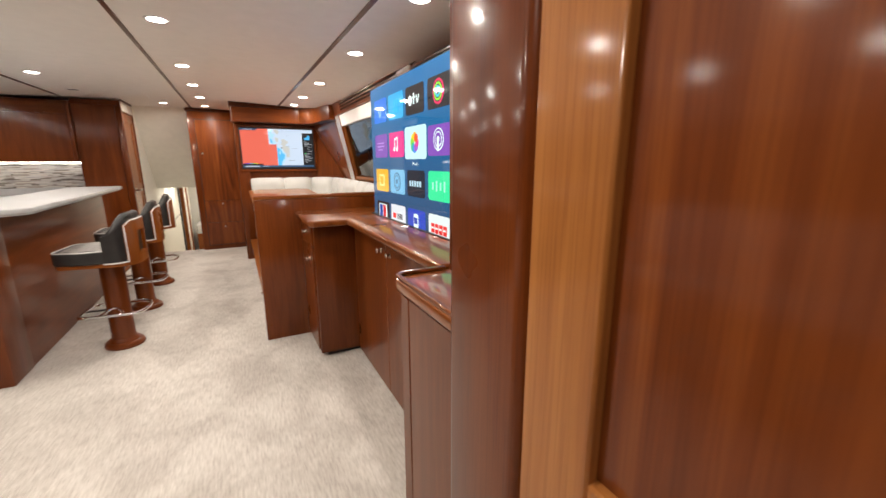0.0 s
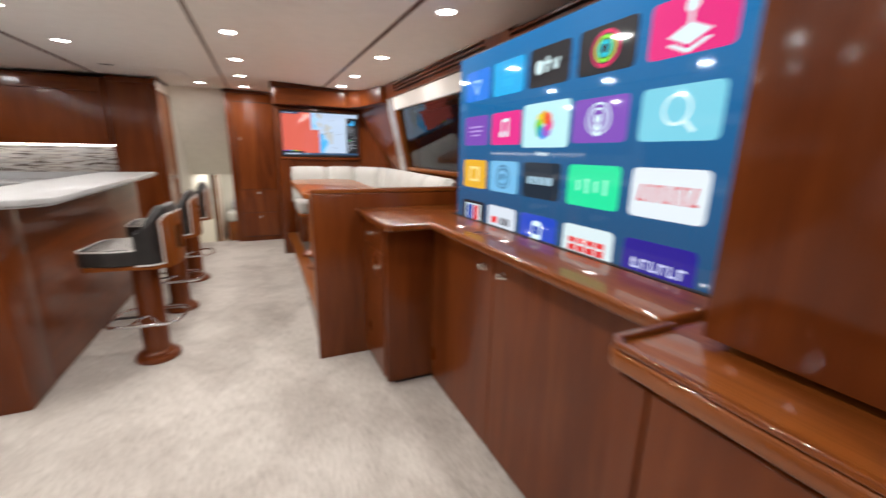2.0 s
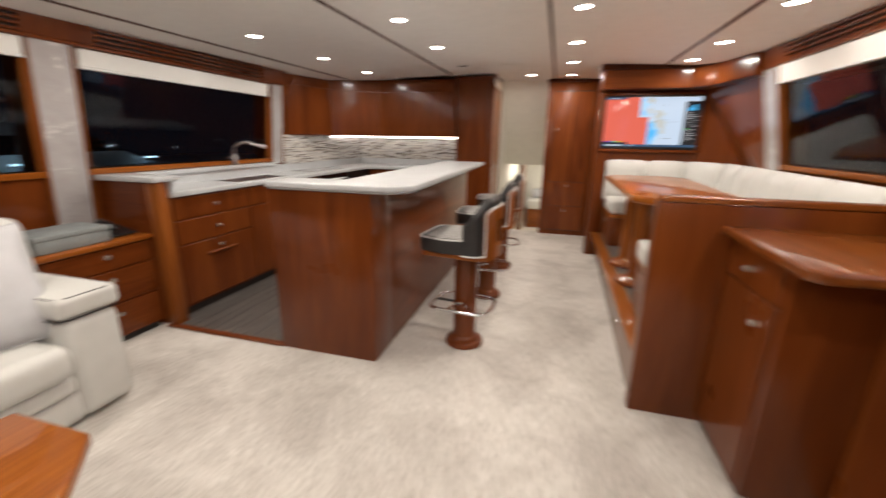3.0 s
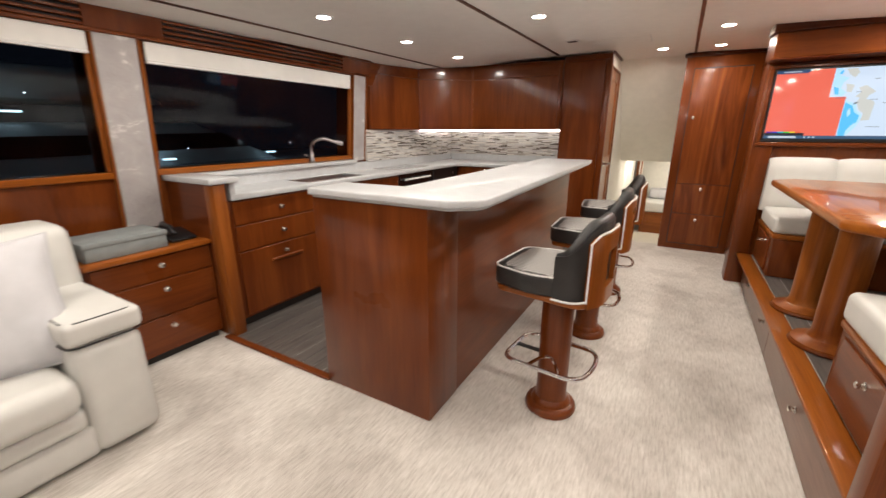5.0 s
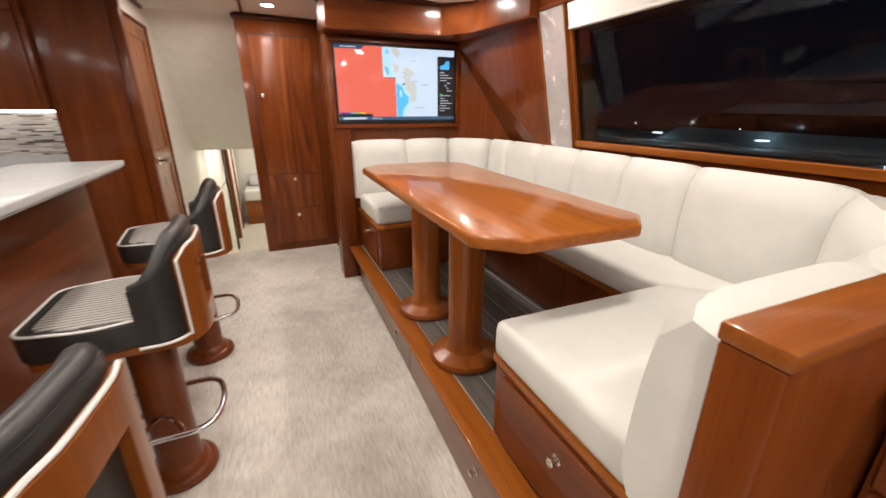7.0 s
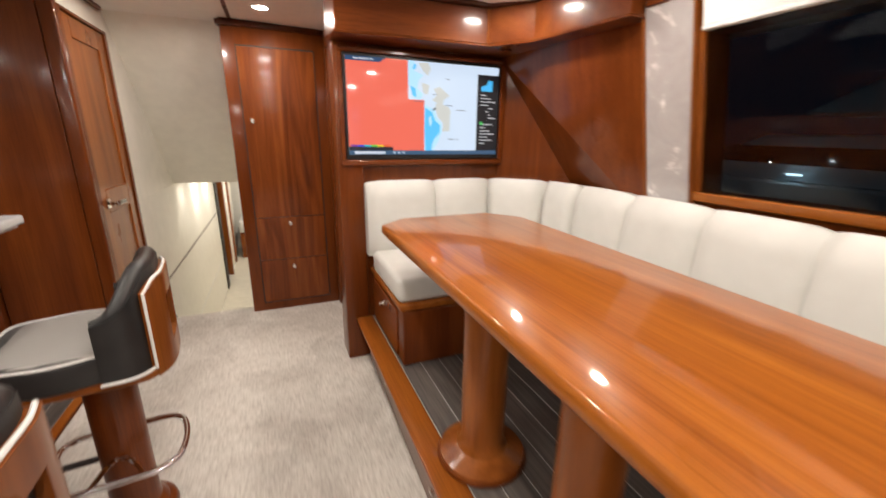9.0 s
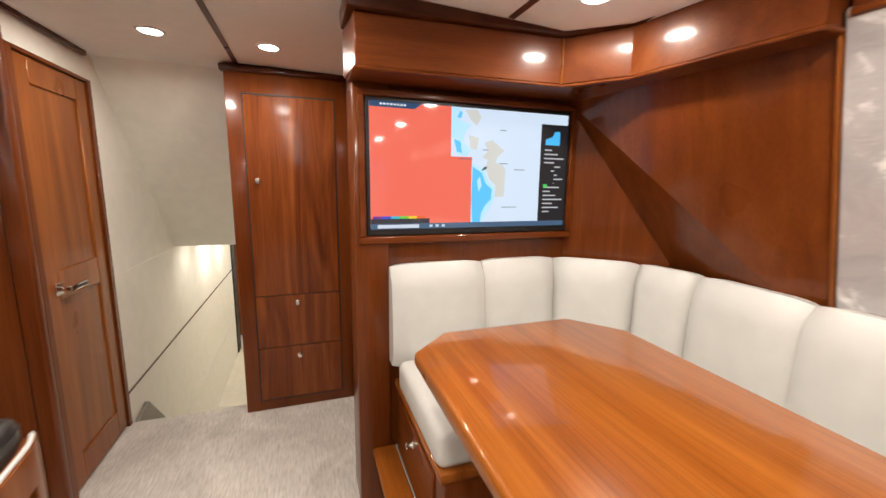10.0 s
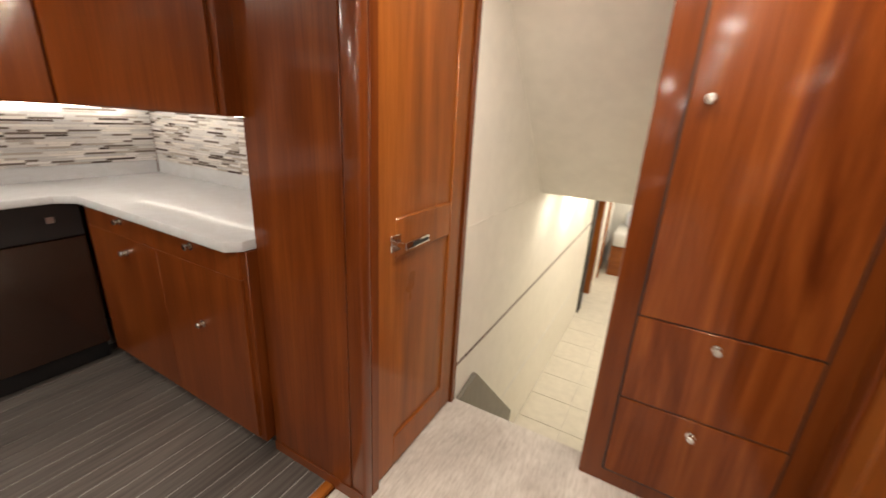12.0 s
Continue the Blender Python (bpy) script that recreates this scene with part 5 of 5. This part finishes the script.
def bar_stool():
    s = thing("bar_stool", "black vinyl bar stool with a cherry back shell and pedestal", "stool", (0, 0, 0), "stools along the bar")
    part("pedestal", lathe([(0.122, 0.002), (0.126, 0.012), (0.122, 0.030), (0.112, 0.040), (0.098, 0.043), (0.094, 0.055), (0.078, 0.07), (0.074, 0.10), (0.074, 0.64), (0.085, 0.645), (0.085, 0.65)], n=36), wood_z, s)
    part("seat_board", prism([tuple(p) for p in round_path([Vector(v) for v in ((-0.25, -0.19), (0.17, -0.20), (0.19, 0.0), (0.17, 0.20), (-0.25, 0.19))], 0.06)], 0.645, 0.672, "z", 0.004), honey_x, s)
    out = [tuple(p) for p in round_path([Vector(v) for v in ((-0.262, -0.18), (-0.07, -0.22), (0.03, -0.198), (0.155, -0.165), (0.155, 0.165), (0.03, 0.198), (-0.07, 0.22), (-0.262, 0.18))], 0.05)]
    part("seat", prism(out, 0.672, 0.763, "z", 0.014, 3), black_vinyl, s)
    part("seat_top", prism([(x * 0.90 + 0.018, y * 0.93) for x, y in out], 0.759, 0.770, "z", 0.005, 2), quilt, s, "grey ribbed seat panel")
    part("seat_piping", tube([(x * 0.985, y * 0.985, 0.762) for x, y in out], 0.0042, 8, True), piping, s)
    U = round_path([Vector(v) for v in ((0.035, -0.215), (0.13, -0.215), (0.202, -0.11), (0.202, 0.11), (0.13, 0.215), (0.035, 0.215))], 0.09, 5, False)
    run = [0.0]
    for a, b in zip(U, U[1:]):
        run.append(run[-1] + (b - a).length)
    dense, m = [], 44
    for k in range(m + 1):
        s0 = run[-1] * k / m
        i = min(len(U) - 2, max(j for j in range(len(U)) if run[j] <= s0 + 1e-9))
        dense.append(U[i].lerp(U[i + 1], (s0 - run[i]) / max(1e-9, run[i + 1] - run[i])))

    def top(u):
        e = min(u, 1 - u)
        t = min(1, max(0, (e - 0.04) / 0.30))
        return 0.858 + 0.03 * min(1, e / 0.3) + 0.102 * t * t * (3 - 2 * t)

    part("back_pad", shell(dense, lambda u: 0.675, top, -0.060, -0.011, 6), black_vinyl, s)
    w0, w1 = int(m * 0.24), m - int(m * 0.24)
    wd = dense[w0:w1 + 1]
    wm = len(wd) - 1
    hole = [(i, k) for i in range(int(wm * 0.33), int(wm * 0.68)) for k in (2, 3, 4, 5)]
    part("back_shell", shell(wd, lambda u: 0.645, lambda u: top(0.24 + 0.52 * u) - 0.035, -0.010, 0.012, 8, hole), honey_z, s, "bent cherry back shell with a hand hole")
    roll = [(p.x, p.y, top(i / m) - 0.004) for i, p in enumerate(dense)]
    nrm = []
    for i, p in enumerate(dense):
        t = (dense[min(m, i + 3)] - dense[max(0, i - 3)]).normalized()
        nrm.append(Vector((t.y, -t.x)))
    part("top_roll", tube([(x - n.x * 0.038, y - n.y * 0.038, z) for (x, y, z), n in zip(roll, nrm)], 0.0255, 12, False, lambda u: 0.5 + 0.5 * min(1, min(u, 1 - u) / 0.10)), black_vinyl, s)
    part("piping", tube([(x + n.x * 0.004, y + n.y * 0.004, z - 0.026) for (x, y, z), n in zip(roll[w0:w1 + 1], nrm[w0:w1 + 1])], 0.005, 8), piping, s)
    for k in (w0, w1):
        p, n = dense[k], nrm[k]
        part("piping", tube([(p.x + n.x * 0.006, p.y + n.y * 0.006, z) for z in (0.672, 0.74, top(k / m) - 0.028)], 0.005, 8), piping, s)
    for q in (dense[:w0 + 1], dense[w1:]):
        part("piping", tube([(p.x, p.y, 0.674) for p in q], 0.005, 8), piping, s)
    ring = round_path([Vector(v) for v in ((-0.205, -0.155, 0.285), (0.165, -0.155, 0.285), (0.195, 0.0, 0.285), (0.165, 0.155, 0.285), (-0.205, 0.155, 0.285))], 0.075, 6)
    part("foot_ring", tube(ring, 0.0115, 10, True), chrome, s, "polished chrome foot ring")
    arc = [(-0.075 + 0.15 * k / 8, -0.155 + 0.085 * math.sin(math.pi * k / 8), 0.285 + 0.03 * math.sin(math.pi * k / 8)) for k in range(9)]
    part("foot_brace", tube(arc, 0.008, 8), chrome, s)
    part("foot_bracket", box(-0.20, -0.06, -0.014, 0.014, 0.283, 0.292, 0.002), black_plastic, s)
    return s


first = bar_stool()
first.matrix_basis = pose(-0.865, 3.60, 0, rz=-6)
for y, turn in ((4.49, 2), (5.36, 7)):
    copy_thing(first, pose(-0.865, y, 0, rz=turn))

# ---- saloon, port aft: sofa, chest, coffee table ----
so = thing("sofa", "white leather sofa with a boxed arm and dark seams", "sofa", (-2.85, 1.2, 0))
part("base", box(-3.25, -2.43, -0.60, 2.30, 0.02, 0.175, 0.03, 3), vinyl, so)
part("front_band", box(-3.2, -2.40, -0.60, 2.275, 0.182, 0.275, 0.028, 3), vinyl, so)
for y0, y1 in ((-0.60, 0.80), (0.806, 2.27)):
    part("seat_cushion", box(-3.18, -2.345, y0, y1, 0.277, 0.445, 0.06, 5), vinyl, so)
for y0, y1 in ((-0.60, 0.80), (0.806, 2.54)):
    bm = box(-3.25, -2.95, y0, y1, 0.42, 0.925, 0.06, 5)
    for v in bm.verts:
        v.co.x -= 0.10 * (v.co.z - 0.67)
    part("back_cushion", bm, vinyl, so)
part("arm", box(-3.2, -2.415, 2.278, 2.53, 0.02, 0.525, 0.05, 5), vinyl, so)
part("arm_pad", box(-3.2, -2.405, 2.268, 2.54, 0.532, 0.635, 0.03, 4), vinyl, so)
part("arm_piping", tube(round_path([Vector(v) for v in ((-3.15, 2.283, 0.629), (-2.42, 2.283, 0.629), (-2.42, 2.525, 0.629), (-3.15, 2.525, 0.629))], 0.05, 5), 0.004, 8, True), black_vinyl, so, "dark seam piping")
part("arm_piping", tube(round_path([Vector(v) for v in ((-3.15, 2.274, 0.529), (-2.412, 2.274, 0.529), (-2.412, 2.534, 0.529), (-3.15, 2.534, 0.529))], 0.05, 5), 0.004, 8, True), black_vinyl, so, "dark seam piping")


def throw_pillow(at, size, rz, lean, spin):
    p = thing("throw_pillow", "pale grey linen throw pillow with piped edges on the sofa", "pillow", at, "pillows on the sofa")
    bm = bmesh.new()
    N = 22
    grid = {}
    rng = random.Random(int(at[1] * 100))
    for sgn in (1, -1):
        for i in range(N + 1):
            for j in range(N + 1):
                u, v = 2 * i / N - 1, 2 * j / N - 1
                edge = (1 - u * u) * (1 - v * v)
                if edge < 1e-6 and sgn < 0:
                    grid[i, j, -1] = grid[i, j, 1]
                    continue
                pull = 1 - 0.085 * (1 - u * u) * abs(v) ** 3
                pull2 = 1 - 0.085 * (1 - v * v) * abs(u) ** 3
                wr = 0.011 * noise.noise(Vector((u * 2.2 + at[1] * 9, v * 2.2, sgn))) + 0.006 * noise.noise(Vector((u * 7 + v * 2, v * 5 + at[1] * 9, sgn)))
                grid[i, j, sgn] = bm.verts.new((sgn * (0.105 * edge ** 0.40 + wr * (edge > 0)), u * size / 2 * pull2, v * size / 2 * pull))
    for sgn in (1, -1):
        for i in range(N):
            for j in range(N):
                bm.faces.new((grid[i, j, sgn], grid[i + 1, j, sgn], grid[i + 1, j + 1, sgn], grid[i, j + 1, sgn]))
    bmesh.ops.recalc_face_normals(bm, faces=bm.faces)
    rim = [grid[i, 0, 1].co.copy() for i in range(N)] + [grid[N, j, 1].co.copy() for j in range(N)] + [grid[i, N, 1].co.copy() for i in range(N, 0, -1)] + [grid[0, j, 1].co.copy() for j in range(N, 0, -1)]
    m = pose(*at, rz=rz) @ pose(0, 0, 0, 0, lean, 0) @ pose(0, 0, 0, spin, 0, 0)
    tb_ = tube(rim, 0.0055, 8, True)
    bm.transform(m), tb_.transform(m)
    part("cover", bm, linen, p)
    part("piping", tb_, grey_piping, p)


throw_pillow((-2.70, 2.105, 0.675), 0.56, -15, -26, 3)
throw_pillow((-2.84, 1.60, 0.66), 0.47, 12, -24, -5)
throw_pillow((-2.87, 1.86, 0.69), 0.46, -4, -16, 6)

ch = cabinet("drawer_chest", "low glossy cherry chest of drawers beside the galley", "chest", -3.42, -3.03, 2.56, 3.21, 0.655)
for a, b in ((0.51, 0.648), (0.285, 0.50), (0.05, 0.275)):
    d = part("drawer_front", box(-3.034, -3.02, 2.575, 3.20, a, b, 0.003), wood_y, ch)
    knob(d, (-3.02, 2.91, {0.648: 0.596, 0.50: 0.445, 0.275: 0.211}[b]), (1, 0, 0))
part("top", box(-3.43, -3.0, 2.55, 3.212, 0.656, 0.686, 0.008, 2), honey_y, ch)
bx = thing("storage_box", "flat grey storage box lying on the chest", "box", (-3.22, 2.75, 0.70))
part("box", box(-3.325, -3.055, 2.585, 2.985, 0.687, 0.775, 0.006, 2), book_grey, bx)
part("lid", box(-3.33, -3.05, 2.58, 2.99, 0.762, 0.79, 0.005, 2), book_grey, bx)
ph = thing("telephone", "small black telephone on the chest", "telephone", (-3.2, 3.08, 0.70))
part("base", prism([(-3.29, 0.687), (-3.10, 0.687), (-3.10, 0.705), (-3.29, 0.745)], 3.03, 3.18, "y", 0.006, 2), black_plastic, ph)
part("handset", tube([(-3.27, 3.06, 0.76), (-3.25, 3.06, 0.785), (-3.16, 3.06, 0.77), (-3.13, 3.06, 0.735)], 0.018, 10), black_plastic, ph)

ct = thing("coffee_table", "polished honey cherry coffee table with cut corners", "table", (-1.76, 1.2, 0))
CP = [(-2.02, 1.89), (-1.68, 1.89), (-1.42, 1.63), (-1.42, 0.75), (-1.68, 0.49), (-2.02, 0.49), (-2.11, 0.62), (-2.11, 1.42)]
part("tabletop", prism(CP, 0.405, 0.45, "z", 0.010, 3), honey_y, ct)
part("underframe", prism(inset(CP, 0.10), 0.37, 0.404, "z", 0.004), wood_y, ct)
for y in (0.9, 1.5):
    part("pedestal", lathe([(0.15, 0.002), (0.15, 0.02), (0.085, 0.05), (0.075, 0.09), (0.075, 0.37)], (-1.76, y, 0), 32), honey_z, ct)

# ---- night outside ----
hull = plain("grey gelcoat", (0.62, 0.64, 0.65), 0.3, amount=0.03)
dim = glow("distant lamp", (0.55, 0.85, 1.0), 5.0)


def yacht(x, y, s):
    k = 1 if x > 0 else -1
    v = thing("moored_yacht", "white motor yacht moored alongside in the dark", "yacht", (x, y, -1.5))
    part("hull", prism([(y - 8, -1.4), (y + 9, -1.4), (y + 11, 0.5), (y - 8, 0.2)], x, x + 4 * k, "x", 0.1, 2), hull, v)
    part("cabin", prism([(y - 5, 0.25), (y + 5, 0.4), (y + 2, 1.6), (y - 5, 1.5)], x + 0.5 * k, x + 3.5 * k, "x", 0.15, 2), hull, v)
    part("flybridge", prism([(y - 4, 2.0), (y + 1.5, 2.1), (y, 2.9), (y - 4, 2.8)], x + 0.8 * k, x + 3.2 * k, "x", 0.15, 2), hull, v)
    part("window_band", prism([(y - 4.5, 0.7), (y + 3.8, 0.85), (y + 2.9, 1.3), (y - 4.5, 1.2)], x + 0.48 * k, x + 0.49 * k, "x"), black_glass, v)
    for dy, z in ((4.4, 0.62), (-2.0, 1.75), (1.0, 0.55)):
        # Unseen point lamp off the hull's side, added so the yacht shows.
        la = bpy.data.lights.new("hull_fill", "POINT")
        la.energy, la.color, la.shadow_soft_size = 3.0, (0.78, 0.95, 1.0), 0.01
        new("hull_fill", la).location = (x - 0.9 * k, y + dy, z + 0.35)
        part("deck_light", box(x + 0.2 * k - 0.05, x + 0.2 * k + 0.05, y + dy - 0.16, y + dy + 0.16, z, z + 0.04, 0), dim, v)


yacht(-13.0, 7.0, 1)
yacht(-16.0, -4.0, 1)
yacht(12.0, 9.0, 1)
structure("water", box(-60, 60, -60, 60, -1.6, -1.5, 0), plain("black harbour water", (0.01, 0.012, 0.015), 0.15, amount=0.1), "dark harbour water", "water")

# ---- many small pieces ----
bm = box(0.002, 0.378, 0.002, 0.378, -1.17, -1.158, 0.002)
me = bpy.data.meshes.new("tile")
bm.to_mesh(me)
bm.free()
me.materials.append(tile_mat)
for i in range(3):
    for j in range(14):
        piece("tile", me, floor_lower, Matrix.Translation((-1.215 + 0.38 * i, 8.32 + 0.38 * j, 0)))
bm = box(0, 0.0815, 0, 3.38, 0, 0.010, 0.0015)
me = bpy.data.meshes.new("plank")
bm.to_mesh(me)
bm.free()
me.materials.append(plank_mat)
for i in range(20):
    piece("plank", me, gfl, Matrix.Translation(Vector((-3.14 + 0.0875 * i, 3.217, 0.0015)) - ORIGIN[gfl.name]))


def mosaic(name, a, b, z0, z1, budget):
    """A run of thin linear mosaic between two plan points: the first pieces as objects, the rest joined."""
    a, b = Vector(a), Vector(b)
    L, d = (b - a).length, (b - a).normalized()
    n = Vector((d.y, -d.x))
    w = tagged(thing(name, "backsplash of thin grey, beige and white mosaic strips", "backsplash", (a.x, a.y, z0)), kind="structure")
    part("grout", prism([tuple(a), tuple(b), tuple(b - n * 0.02), tuple(a - n * 0.02)], z0, z1, "z"), grout_mat, w)
    rng = random.Random(5)
    rest = bmesh.new()
    shapes = {}
    row_h = 0.0127
    for r in range(int((z1 - z0) / row_h)):
        x = 0.0
        while x < L - 0.005:
            w_ = min(rng.choice((0.05, 0.075, 0.10, 0.15)), L - x)
            if r % 3 == 1:
                w_ = min(rng.choice((0.10, 0.15, 0.15)), L - x)
            key = round(w_, 3)
            org = a + d * (x + 0.001)
            m = Matrix.Translation((org.x, org.y, z0 + r * row_h + 0.001)) @ Matrix.Rotation(math.atan2(d.y, d.x), 4, "Z")
            if budget > 0 and w_ > 0.02:
                if key not in shapes:
                    t = box(0, w_ - 0.002, -0.006, 0.002, 0, row_h - 0.002, 0.0008)
                    shapes[key] = bpy.data.meshes.new("tile")
                    t.to_mesh(shapes[key])
                    t.free()
                    shapes[key].materials.append(mosaic_mat)
                piece("tile", shapes[key], w, Matrix.Translation(-ORIGIN[w.name]) @ m)
                budget -= 1
            else:
                vs = [rest.verts.new(m @ Vector(c)) for c in ((0, -0.006, 0), (w_ - 0.002, -0.006, 0), (w_ - 0.002, -0.006, row_h - 0.002), (0, -0.006, row_h - 0.002), (0, 0.002, 0), (w_ - 0.002, 0.002, 0), (w_ - 0.002, 0.002, row_h - 0.002), (0, 0.002, row_h - 0.002))]
                for f in ((0, 1, 2, 3), (1, 5, 6, 2), (4, 0, 3, 7), (3, 2, 6, 7), (4, 5, 1, 0)):
                    rest.faces.new([vs[k] for k in f])
            x += w_
    if rest.verts:
        tagged(part("tiles", rest, mosaic_mat, w), kind="stuff")
    else:
        rest.free()


mosaic("backsplash", (-2.5, 7.08), (-1.687, 7.08), 1.036, UB, 295)
mosaic("backsplash", (-3.375, 7.08), (-2.501, 7.08), 1.036, UB, 0)
mosaic("backsplash", (-3.375, 5.20), (-3.375, 7.07), 1.036, UB, 0)
